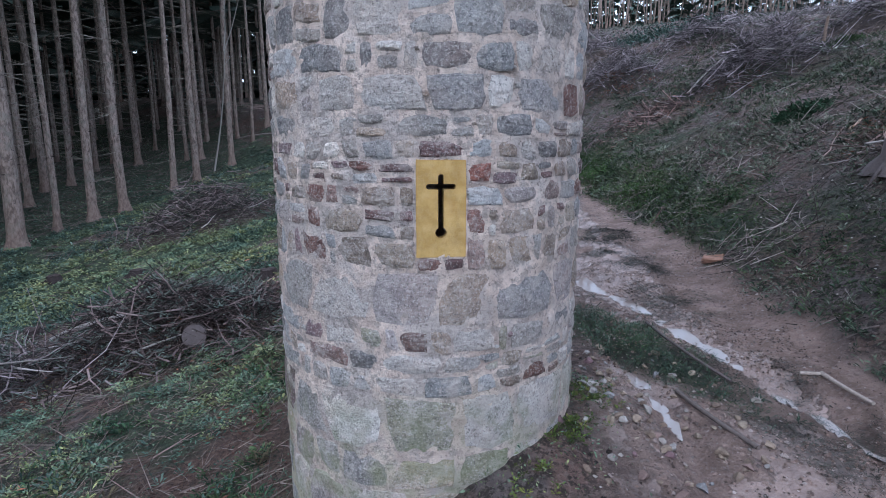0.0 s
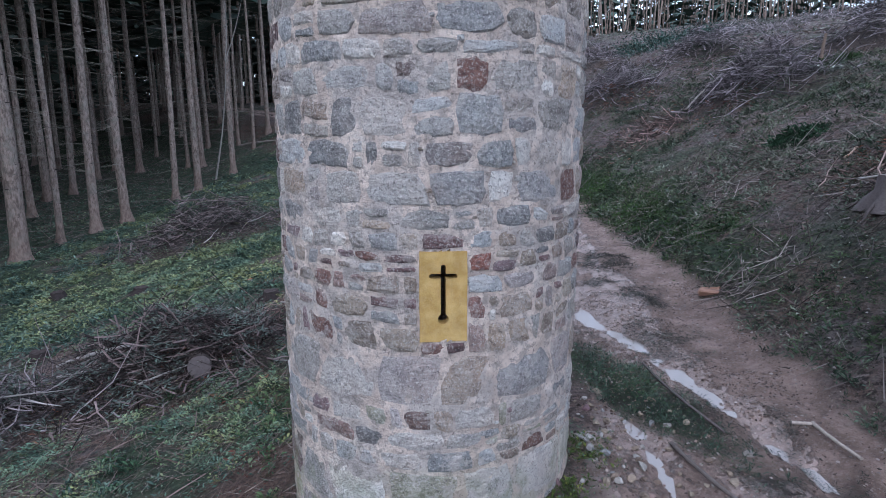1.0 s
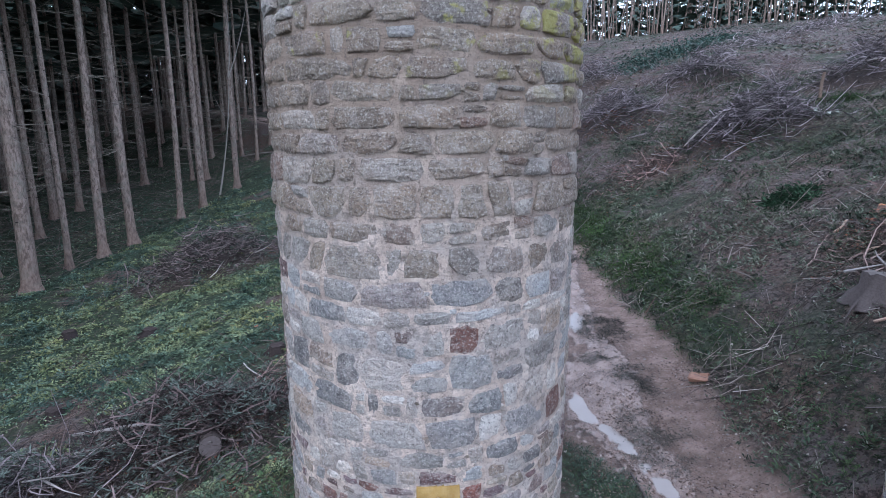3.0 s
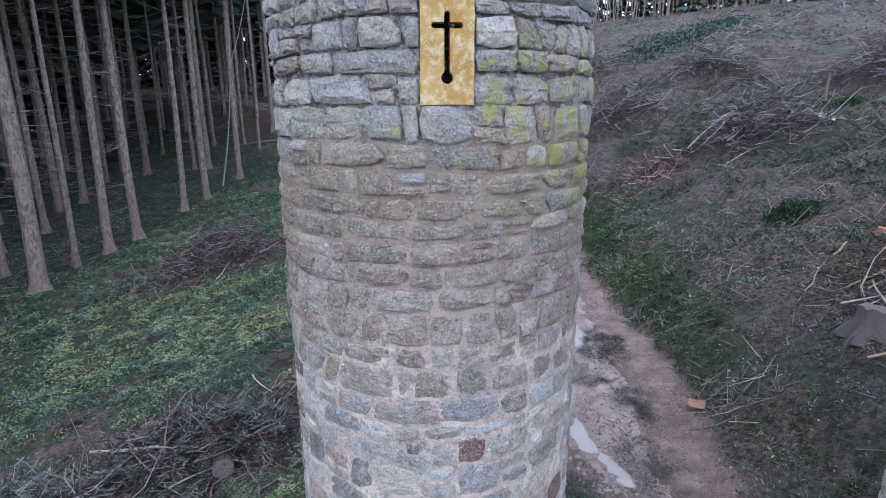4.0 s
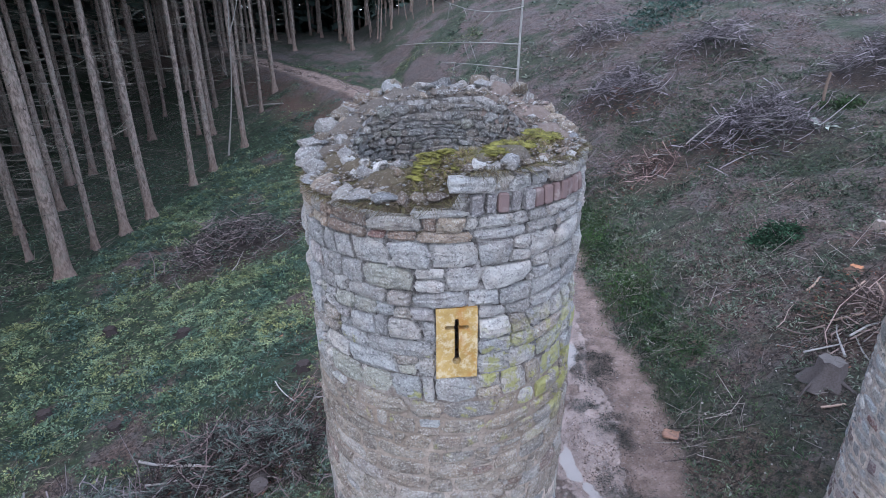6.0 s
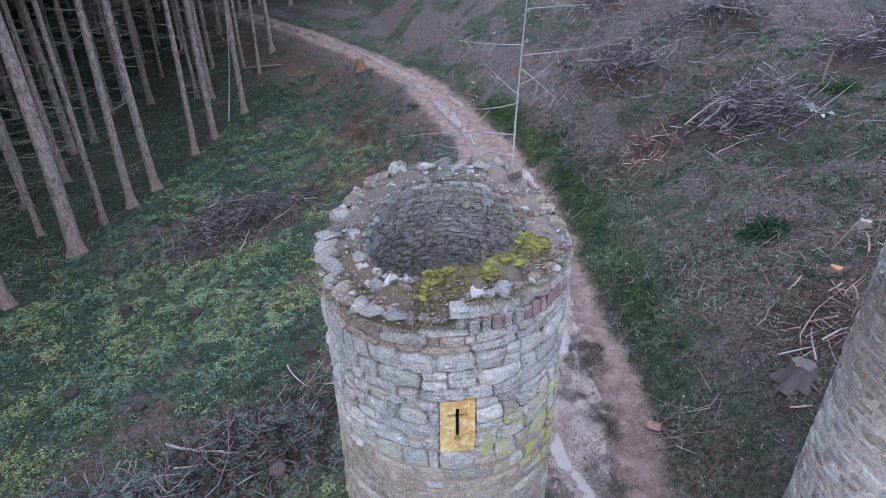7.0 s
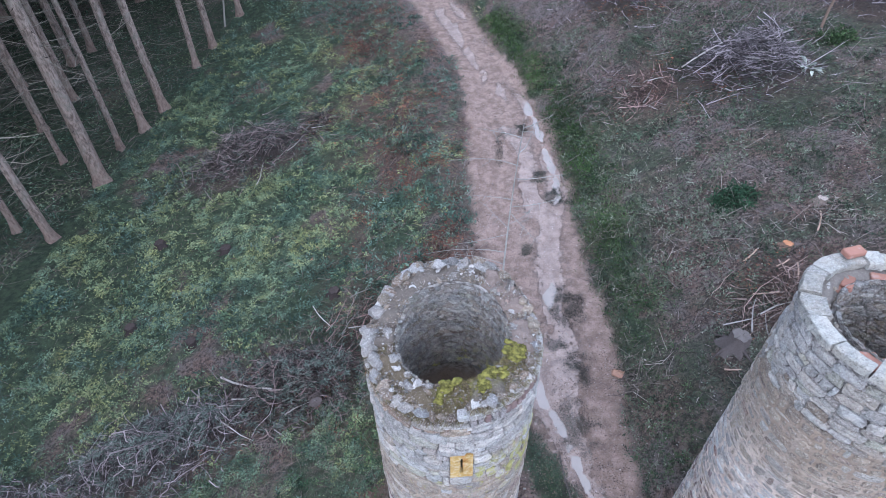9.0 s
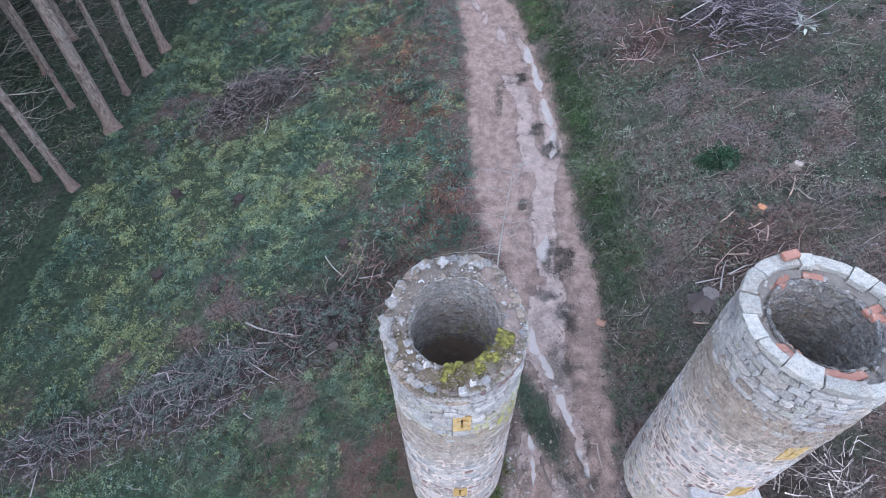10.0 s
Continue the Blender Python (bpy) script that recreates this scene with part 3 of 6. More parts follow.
def slit_plate(w, h, age):
    """A slab pierced by a cross-shaped loophole with a round foot."""
    sw, arm, arm_z, top, foot_z, foot_r = 0.0135, 0.058, 0.108, 0.168, -0.115, 0.028
    outline = []

    def arc(cx, cz, rr, a0, a1, n):
        for k in range(n + 1):
            a = radians(a0 + (a1 - a0) * k / n)
            outline.append((cx + rr * math.cos(a), cz + rr * math.sin(a)))
    drop = math.sqrt(foot_r ** 2 - sw ** 2)
    a_in = math.degrees(math.atan2(drop, sw))
    arc(0, foot_z, foot_r, a_in, -180 - a_in + 0.0, 14)
    outline.append((-sw, arm_z - sw))
    arc(-arm, arm_z, sw, 270, 90, 6)
    outline.append((-sw, arm_z + sw))
    arc(0, top - sw, sw, 180, 0, 6)
    outline.append((sw, arm_z + sw))
    arc(arm, arm_z, sw, 90, -90, 6)
    outline.append((sw, arm_z - sw))
    bm = bmesh.new()
    inner = [bm.verts.new((x, 0, z)) for x, z in outline]
    n_out = []
    corners = [(w / 2, -h / 2), (-w / 2, -h / 2), (-w / 2, h / 2), (w / 2, h / 2)]
    for (x0, z0), (x1, z1) in zip(corners, corners[1:] + corners[:1]):
        for q in range(5):
            f = q / 5
            j = random.uniform(-0.002, 0.002)
            n_out.append(bm.verts.new((x0 + (x1 - x0) * f + j, 0, z0 + (z1 - z0) * f + j)))
    edges = [bm.edges.new((a, b)) for ring in (inner, n_out) for a, b in zip(ring, ring[1:] + ring[:1])]
    bmesh.ops.triangle_fill(bm, edges=edges, use_beauty=True)
    hole = []
    for f in bm.faces:
        c = f.calc_center_median()
        if (abs(c.x) < sw and foot_z < c.z < top) or (abs(c.x) < arm + sw and abs(c.z - arm_z) < sw) or math.hypot(c.x, c.z - foot_z) < foot_r:
            hole.append(f)
    bmesh.ops.delete(bm, geom=hole, context="FACES_ONLY")
    ret = bmesh.ops.extrude_face_region(bm, geom=bm.faces[:])
    bmesh.ops.translate(bm, vec=(0, 0.07, 0), verts=[g for g in ret["geom"] if isinstance(g, bmesh.types.BMVert)])
    bmesh.ops.recalc_face_normals(bm, faces=bm.faces[:])
    me = bpy.data.meshes.new("loophole_plate")
    bm.to_mesh(me)
    bm.free()
    paint(me, "tint", np.array([age, age, age]))
    me.materials.append(PLATE)
    return me


def shaft(w, h, depth):
    """The four sides of an opening through the wall."""
    V, F = [], []
    for y in (0, depth):
        V += [(-w / 2, y, -h / 2), (w / 2, y, -h / 2), (w / 2, y, h / 2), (-w / 2, y, h / 2)]
    for k in range(4):
        F.append((k, (k + 1) % 4, 4 + (k + 1) % 4, 4 + k))
    return mesh_np("loophole_shaft", V, F, MORTAR)


def rock_mesh(rng, sx, sy, sz, mat, tint, rough=0.16, sub=2):
    bm = bmesh.new()
    bmesh.ops.create_icosphere(bm, subdivisions=sub, radius=1)
    off = Vector((rng.uniform(0, 90), rng.uniform(0, 90), rng.uniform(0, 90)))
    cuts = [Vector((rng.uniform(-1, 1), rng.uniform(-1, 1), rng.uniform(-1, 1))).normalized() for _ in range(8)]
    for v in bm.verts:
        p = v.co.copy()
        for c in cuts:
            over = p.dot(c) - 0.5
            if over > 0:
                p -= c * over
        p *= 1 + rough * noise.noise(p * 1.7 + off) + 0.4 * rough * noise.noise(p * 5 + off)
        v.co = Vector((p.x * sx, p.y * sy, p.z * sz))
    me = bpy.data.meshes.new("stone")
    bm.to_mesh(me)
    bm.free()
    paint(me, "tint", np.asarray(tint, float))
    me.materials.append(mat)
    return me


def tower(label, cx, cy, r, r_in, z_base, ztop_out, ztop_in, windows, seed, near, dry_z, mortar, small=1.0, joint=(0.001, 0.02), bands=(), beds=(), fine=(200, 0.048), depth=1.0):
    """A hollow round tower: bedded stones, pointing, inner lining and loophole plates. near: angle and height round which stones are parts."""
    rng = random.Random(seed)
    body = thing("tower", label, "tower", (cx, cy, z_base))
    back = Matrix.Translation((-cx, -cy, -z_base))

    def fit(ob):
        ob.matrix_parent_inverse = back
        return ob
    fit(part("pointing", drum("pointing", cx, cy, r, z_base, ztop_out, windows, mortar, fine[0], fine[1], dry_z), body, "pale lime mortar"))
    fit(part("inner_wall", drum("inner_wall", cx, cy, r_in, z_base, ztop_in, windows, mortar, 120, 0.06, 0.0, True), body))
    rest, lining = Heap(), Heap()
    made = 0
    zmax = max(ztop_out(a) for a in np.linspace(-3.1, 3.1, 60))
    holes = [*windows, *[((a0 + a1) / 2, zc, (a1 - a0) * r, 0.122) for a0, a1, zc in bands]]
    marks = sorted(wz + sgn * wh / 2 for _, wz, _, wh in holes for sgn in (-1, 1))
    lines = [*bed_lines(rng, z_base, beds[0], (), dry_z, 1.6), *beds[1:], *bed_lines(rng, beds[-1], zmax, marks, dry_z, small)[1:]] if beds else bed_lines(rng, z_base, zmax, marks, dry_z, small)
    laid = list(lay_courses(rng, r, lines, holes, dry_z, small))
    laid.sort(key=lambda q: abs((q[0][0][0] + q[0][2][0]) / 2 / r - near[0]) * r + 0.55 * abs(q[0][0][1] - near[1]))
    for quad, dry in laid:
        um, vm = sum(q[0] for q in quad) / 4, sum(q[1] for q in quad) / 4
        top = ztop_out((um / r + math.pi) % TAU - math.pi)
        quad = [(u, min(v, top)) for u, v in quad]
        h = (quad[2][1] + quad[3][1] - quad[0][1] - quad[1][1]) / 2
        if h < 0.022:
            continue
        level = vm - (dry_z - 4.2)
        gap = rng.uniform(-0.004, 0.007) if dry else rng.uniform(*joint) * (1.2 if 1.2 < level < 1.85 else 1.0)
        proud = rng.uniform(-0.012, 0.02) if dry else rng.uniform(0.001, 0.008)
        if not dry and vm > dry_z - 1.0:
            proud += rng.uniform(0.0, 0.012)
        V, F = stone_piece(rng, quad, gap, proud, rng.uniform(0.4, 1.4) if dry else rng.uniform(0.25, 1.5), 12 if made < 300 else 8, 0.007 if dry else 0.004, 0.075 if dry else 0.035, 0.008 if dry else 0.005)
        V = bend(V, cx, cy, r)
        tint = stone_tint(rng, level, um / r) * (depth if level < 4.2 else 1.0)
        if made < 300:
            fit(part("stone", mesh_np("stone", V, F, STONE, tint), body))
            made += 1
        else:
            rest.add(V, F, tint)
    fit(tagged(part("rubble_masonry", rest.mesh("rubble_masonry", STONE), body), kind="stuff"))
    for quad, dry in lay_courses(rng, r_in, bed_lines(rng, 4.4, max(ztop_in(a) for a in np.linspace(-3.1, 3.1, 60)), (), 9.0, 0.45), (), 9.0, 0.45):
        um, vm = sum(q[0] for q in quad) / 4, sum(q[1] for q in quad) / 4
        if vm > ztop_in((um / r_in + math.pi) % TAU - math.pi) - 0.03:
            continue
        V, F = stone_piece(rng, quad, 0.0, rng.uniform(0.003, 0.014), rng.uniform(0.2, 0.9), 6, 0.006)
        # stone tint lowered: the shade inside the hollow is painted into it
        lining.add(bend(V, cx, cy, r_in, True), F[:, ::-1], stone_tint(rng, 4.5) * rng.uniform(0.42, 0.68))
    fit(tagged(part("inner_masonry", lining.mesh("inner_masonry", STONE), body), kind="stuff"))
    for k, (wa, wz, ww, wh) in enumerate(windows):
        out = r - 0.002
        m = pose(cx + out * math.sin(wa), cy - out * math.cos(wa), wz, 0, 0, math.degrees(wa))
        for ob in (part("loophole_plate", slit_plate(ww, wh, 1.0 if wz > 3 else 0.12), body, "yellow sandstone slab with a cross slit"), part("loophole_shaft", shaft(ww - 0.03, wh - 0.03, r - r_in - 0.02), body)):
            ob.matrix_parent_inverse = back
            ob.matrix_basis = m if ob.name.startswith("loophole_plate") else m @ Matrix.Translation((0, 0.06, 0))
    return body, back


def a_out(a):
    d = math.degrees(a)
    return float(np.interp(d, [-180, -150, -120, -95, -80, -10, 4, 10, 95, 120, 150, 180], [5.93, 5.92, 5.75, 5.58, 5.46, 5.44, 5.48, 5.66, 5.68, 5.80, 5.97, 5.93]))


def a_in(a):
    d = math.degrees(a)
    return float(np.interp(d, [-180, -140, -90, -40, 0, 60, 100, 150, 180], [5.88, 5.86, 5.64, 5.62, 5.68, 5.72, 5.72, 5.90, 5.88]))


PLATES_A = ((radians(5.2), 1.49, 0.240, 0.470), (radians(5.6), 4.645, 0.245, 0.470))
BEDS_A = (0.214, 0.517, 0.641, 0.753, 0.888, 1.182, 1.356, 1.498, 1.609, 1.725, 1.825, 1.945, 2.13, 2.285, 2.479, 2.65, 2.745, 2.89, 3.07, 3.197, 3.37, 3.512, 3.628, 3.757, 3.87, 3.98, 4.1, 4.233, 4.41, 4.554, 4.653, 4.799, 4.88, 4.983, 5.129, 5.281, 5.345)
tower_a, back_a = tower("round rubble-stone ruin tower, hollow, with a broken mossy top", TOWER_A[0], TOWER_A[1], TOWER_A[2], 0.6, -1.1, a_out, a_in, PLATES_A, 7, (0.0, 3.0), 4.2, MORTAR, bands=((radians(9.5), radians(66.5), 5.49),), beds=BEDS_A, fine=(300, 0.027))


def b_top(a):
    return 6.12


PLATES_B = ((radians(3), 4.35, 0.28, 0.47), (radians(3), 2.62, 0.26, 0.47))
tower_b, back_b = tower("round rubble-stone tower, hollow, capped with pale slabs and bricks", TOWER_B[0], TOWER_B[1], TOWER_B[2], 0.62, -0.6, b_top, b_top, PLATES_B, 19, (-0.9, 5.0), 5.2, MORTAR_B, 0.8, (0.02, 0.042), fine=(200, 0.04), depth=1.0)


def stick(p, d, length, thick, rng, sides=3, droop=0.0, segs=2, bow=0.06):
    """A tapering twig with a bend in it."""
    d = np.asarray(d, float) / np.linalg.norm(d)
    s = np.cross(d, (0.3, 0.2, 1.0) if abs(d[2]) < 0.9 else (1, 0, 0))
    s /= np.linalg.norm(s)
    t = np.cross(d, s)
    V, F = [], []
    for i in range(segs + 1):
        f = i / segs
        c = np.asarray(p) + d * length * f + np.array([0, 0, droop * length * f * f]) + s * (bow * length * (math.sin(3 * f + p[0] * 7) if bow <= 0.06 else math.sin(4.5 * f + p[0] * 7) - math.sin(p[0] * 7)) if i else 0)
        q = thick * (1 - 0.75 * f)
        for k in range(sides):
            a = TAU * k / sides
            V.append(c + q * (math.cos(a) * s + math.sin(a) * t))
    for i in range(segs):
        for k in range(sides):
            F.append((i * sides + k, i * sides + (k + 1) % sides, (i + 1) * sides + (k + 1) % sides, (i + 1) * sides + k))
    return np.array(V), np.array(F)


# ---- broken top of the mossy tower ----
def earth_material():
    s = Shade("rubble_earth", 0.95, 0.2)
    tint = s.attr("tint")
    c = s.mix(s.noise(30, 5, 0.7), s.mix(1.0, tint, (0.45, 0.43, 0.42), "MULTIPLY"), tint)
    c = s.mix(s.span(s.noise(60, 4, 0.7), 0.56, 0.68, 0, 0.6), c, (0.36, 0.33, 0.31))
    s.bump(s.noise(45, 6, 0.75), 1.0, 0.03)
    return s.done(c)


EARTH = earth_material()
MOSSY = np.array([0.17, 0.155, 0.035])


def ring_cap(name, cx, cy, r0, r1, z_in, z_out, amp, tint_at, na=180, nr=9):
    ang = np.linspace(-math.pi, math.pi, na, endpoint=False)
    V, T = [], []
    for j in range(nr):
        f = j / (nr - 1)
        for a in ang:
            q = r0 + (r1 - r0) * f
            x, y = q * math.sin(a), -q * math.cos(a)
            z = z_in(a) * (1 - f) + z_out(a) * f - 0.05 * f ** 4 + amp * float(fbm(x * 9, y * 9, 41)) * (0.3 + math.sin(math.pi * f)) + (-0.14 if j == 0 else -0.07 if j == nr - 1 else 0.02)
            V.append((cx + x, cy + y, z))
            T.append(tint_at(a, f, x, y))
    i = np.arange(nr * na).reshape(nr, na)
    F = np.stack([i[:-1], np.roll(i, -1, 1)[:-1], np.roll(i, -1, 1)[1:], i[1:]], -1).reshape(-1, 4)
    return mesh_np(name, V, F[:, ::-1], EARTH, T, True)


def a_tint(a, f, x, y):
    d = math.degrees(a)
    m = float(ramp(fbm(x * 6, y * 6, 43), -0.25, 0.3)) * float(ramp(d, -25, 5) * (1 - ramp(d, 62, 85))) * float(ramp(-f, -0.75, -0.35))
    base = np.array([0.20, 0.17, 0.15]) if f > 0.1 else np.array([0.28, 0.26, 0.25])
    if -85 < d < 5:
        base = np.array([0.17, 0.135, 0.095])
    if 70 < d < 150:
        base = np.array([0.30, 0.235, 0.21])
    return base * (1 - m) + MOSSY * m


CX, CY, RA = TOWER_A
cap = part("rubble_core", ring_cap("rubble_core", CX, CY, 0.595, 0.925, a_in, a_out, 0.09, a_tint), tower_a, "earth and rubble core of the wall")
cap.matrix_parent_inverse = back_a
rrng = random.Random(23)
WHITE = [(0.56, 0.54, 0.54), (0.50, 0.48, 0.48), (0.62, 0.60, 0.60)]


def rim_stone(a, q, sx, sy, sz, tint, lift=0.3, parent=tower_a, back=back_a, cx=CX, cy=CY, zi=a_in, zo=a_out, r0=0.6, r1=0.95, name="rim_stone"):
    f = min(1, max(0, (q - r0) / (r1 - r0)))
    z = zi(a) * (1 - f) + zo(a) * f
    ob = part(name, rock_mesh(rrng, sx * rrng.uniform(0.75, 1.3), sy * rrng.uniform(0.8, 1.2), sz * rrng.uniform(0.7, 1.25), STONE, tint, 0.22, 2 if sx > 0.06 else 1), parent)
    ob.matrix_parent_inverse = back
    ob.matrix_basis = pose(cx + q * math.sin(a), cy - q * math.cos(a), z + 0.45 * lift * sz, rrng.uniform(-14, 14), rrng.uniform(-14, 14), math.degrees(a) + rrng.uniform(-25, 25))
    return ob


def any_tint(white=0.2):
    if rrng.random() < white:
        return np.array(rrng.choice(WHITE)) * rrng.uniform(0.85, 1.1)
    return np.array(rrng.choice(GREY[:4] + TAN + TAN)) * rrng.uniform(0.5, 1.0)


# outer course of tumbled blocks, inner kerb, then loose pieces
d = -178
while d < 180:
    back_side = abs(d) > 110
    if not (-6 < d < 92):
        w = rrng.uniform(0.07, 0.115) if back_side else rrng.uniform(0.06, 0.10)
        rim_stone(radians(d + 3), 0.875, w, 0.085, rrng.uniform(0.045, 0.075) * (1.2 if back_side else 0.9), any_tint(0.06), 0.5)
        d += math.degrees(1.5 * w / 0.9)
    else:
        w = rrng.uniform(0.06, 0.10)
        rim_stone(radians(d + 3), 0.87, w, 0.07, rrng.uniform(0.04, 0.065), any_tint(0.1), 0.2)
        d += math.degrees(2.1 * w / 0.9)
d = -178
while d < 180:
    w = rrng.uniform(0.045, 0.085)
    if not (-10 < d < 78 and rrng.random() < 0.75):
        rim_stone(radians(d + 3), rrng.uniform(0.64, 0.70), w, rrng.uniform(0.05, 0.07), rrng.uniform(0.035, 0.06), any_tint(0.12), 0.4)
    d += math.degrees(rrng.uniform(2.0, 3.2) * w / 0.66)
for _ in range(170):
    a = radians((rrng.uniform(60, 345) + 180) % 360 - 180)
    w = rrng.uniform(0.018, 0.055)
    rim_stone(a, rrng.uniform(0.66, 0.93), w, w * rrng.uniform(0.6, 1), w * rrng.uniform(0.5, 0.9), any_tint(0.12), 0.5)
grit = Heap()
for _ in range(2200):
    a, q, w = radians(rrng.uniform(-180, 180)), rrng.uniform(0.61, 0.93), rrng.uniform(0.006, 0.019)
    f = (q - 0.6) / 0.35
    z = a_in(a) * (1 - f) + a_out(a) * f + 0.02 + rrng.uniform(-0.012, 0.012)
    c = np.array([CX + q * math.sin(a), CY - q * math.cos(a), z])
    V = c + w * np.array([(1, 0, 0.2), (0, 1, -0.1), (-1, 0, 0.15), (0, -1, 0), (0.3, 0.2, 0.5), (0, 0, -0.6)]) * np.array([[rrng.uniform(0.6, 1.5)] for _ in range(6)])
    grit.add(V, [(0, 1, 4), (1, 2, 4), (2, 3, 4), (3, 0, 4), (1, 0, 5), (2, 1, 5), (3, 2, 5), (0, 3, 5)], any_tint(0.08) * 0.85)
ob = tagged(part("rubble", grit.mesh("rubble", STONE), tower_a), kind="stuff")
ob.matrix_parent_inverse = back_a
for _ in range(26):
    a = radians(rrng.uniform(75, 150))
    w = rrng.uniform(0.025, 0.06)
    rim_stone(a, rrng.uniform(0.68, 0.95), w, w * 0.8, w * 0.7, np.array([0.36, 0.27, 0.24]) * rrng.uniform(0.8, 1.2), 0.7)
for dd, q, w in ((-152, 0.86, 0.12), (-140, 0.88, 0.105), (-74, 0.84, 0.11), (-64, 0.9, 0.09), (158, 0.84, 0.12), (24, 0.88, 0.085)):
    rim_stone(radians(dd), q, w, w * 0.85, w * 0.75, np.array((0.29, 0.28, 0.28)) * rrng.uniform(0.85, 1.15), 0.6)

for dd, q, w, white in ((-66, 0.68, 0.085, 0), (-56, 0.66, 0.06, 1), (-47, 0.65, 0.05, 1), (-40, 0.72, 0.085, 0), (-31, 0.65, 0.065, 1), (-21, 0.65, 0.06, 0), (-9, 0.66, 0.05, 0), (14, 0.86, 0.07, 1), (6, 0.9, 0.05, 0), (40, 0.9, 0.045, 1), (56, 0.92, 0.05, 1), (62, 0.68, 0.06, 1), (82, 0.67, 0.075, 1), (92, 0.67, 0.065, 1), (100, 0.66, 0.05, 0), (112, 0.7, 0.055, 1), (125, 0.84, 0.06, 1), (-95, 0.70, 0.11, 0), (-108, 0.88, 0.12, 0), (-125, 0.9, 0.11, 0), (-92, 0.9, 0.12, 0), (172, 0.82, 0.09, 0), (-168, 0.84, 0.11, 1)):
    rim_stone(radians(dd), q, w, w * 0.85, w * 0.7, np.array((0.45, 0.43, 0.42) if white else (0.28, 0.265, 0.26)) * rrng.uniform(0.9, 1.15), 0.7)


for dd, q, lift in ((-90, 0.95, 0.4), (-84, 0.92, 1.6), (-98, 0.93, 1.5)):  # flat slabs jutting over the edge
    rim_stone(radians(dd), q - 0.02, 0.11, 0.12, 0.04, np.array((0.27, 0.25, 0.24)) * rrng.uniform(0.8, 1.1), lift)


def block(w, dpt, h, mat, rng, tint=None, jitter=0.004, bevel=0.006):
    bm = bmesh.new()
    bmesh.ops.create_cube(bm, size=1)
    for v in bm.verts:
        v.co = Vector((v.co.x * w + rng.uniform(-jitter, jitter), v.co.y * dpt + rng.uniform(-jitter, jitter), v.co.z * h + rng.uniform(-jitter, jitter)))
    bmesh.ops.bevel(bm, geom=bm.edges[:], offset=bevel, segments=1, affect="EDGES")
    me = bpy.data.meshes.new("block")
    bm.to_mesh(me)
    bm.free()
    if tint is not None:
        paint(me, "tint", np.asarray(tint, float))
    me.materials.append(mat)
    return me


brick_kinds = [block(0.06, 0.12, 0.11, BRICK, rrng, None, 0.008, 0.01) for _ in range(4)]
for i in range(12):
    a = radians(12 + 4.75 * i)
    plain = i in (0, 1, 3, 4)
    ob = part("stone" if plain else "brick", block(0.058, 0.12, 0.108, STONE, rrng, (0.32, 0.30, 0.31), 0.008) if plain else brick_kinds[i % 4], tower_a)
    ob.matrix_parent_inverse = back_a
    q = RA - 0.048 + rrng.uniform(-0.008, 0.008)
    ob.matrix_basis = pose(CX + q * math.sin(a), CY - q * math.cos(a), 5.49, rrng.uniform(-4, 4), rrng.uniform(-8, 8), math.degrees(a) + rrng.uniform(-5, 5))

# moss cushions and withered grass on the top
moss_heap, straw = Heap(), Heap()
for _ in range(420):
    a, q, w = radians(rrng.uniform(-12, 76)), 0.605 + 0.17 * rrng.random() ** 2.0, rrng.uniform(0.02, 0.046)
    f = (q - 0.6) / 0.35
    z = a_in(a) * (1 - f) + a_out(a) * f + 0.038
    if fbm(math.degrees(a) * 0.09, q * 7, 47, 2) < -0.02:
        continue
    lump = rock_mesh(rrng, w * rrng.uniform(0.8, 1.5), w, w * 0.33, MOSS, (0.2, 0.2, 0.05), 0.8, 2)
    co = np.empty(3 * len(lump.vertices))
    lump.vertices.foreach_get("co", co)
    ix = np.empty(3 * len(lump.polygons), np.int32)
    lump.polygons.foreach_get("vertices", ix)
    moss_heap.add(co.reshape(-1, 3) + [CX + q * math.sin(a), CY - q * math.cos(a), z], ix.reshape(-1, 3), (0.2, 0.2, 0.05))
    bpy.data.meshes.remove(lump)
for _ in range(2200):
    a, q = radians(rrng.uniform(-12, 74)), 0.61 + 0.22 * rrng.random() ** 1.5
    f = (q - 0.6) / 0.35
    z = a_in(a) * (1 - f) + a_out(a) * f + 0.025
    p = (CX + q * math.sin(a), CY - q * math.cos(a), z)
    straw.add(*stick(p, (rrng.uniform(-1, 1), rrng.uniform(-1, 1), rrng.uniform(0.2, 1.2)), rrng.uniform(0.02, 0.06), 0.003, rrng, 3, -0.3, 1), np.array(rrng.choice(((0.21, 0.195, 0.065), (0.17, 0.13, 0.075), (0.23, 0.18, 0.11)))) * rrng.uniform(0.4, 1.3))
for _ in range(7500):
    a, q = radians(rrng.uniform(-90, 80) if rrng.random() < 0.8 else rrng.uniform(-180, 180)), rrng.uniform(0.62, 0.94)
    f = (q - 0.6) / 0.35
    z = a_in(a) * (1 - f) + a_out(a) * f
    p = (CX + q * math.sin(a), CY - q * math.cos(a), z)
    dirn = (rrng.uniform(-1, 1) + math.sin(a), rrng.uniform(-1, 1) - math.cos(a), rrng.uniform(-0.2, 0.9))
    straw.add(*stick(p, dirn, rrng.uniform(0.03, 0.10), 0.0022, rrng, 3, -0.4, 1), np.array(rrng.choice(((0.26, 0.205, 0.14), (0.17, 0.13, 0.085), (0.20, 0.18, 0.09)))) * rrng.uniform(0.4, 1.2))
ob = tagged(part("moss", moss_heap.mesh("moss", MOSS, True), tower_a, "bright yellow-green moss"), kind="stuff")
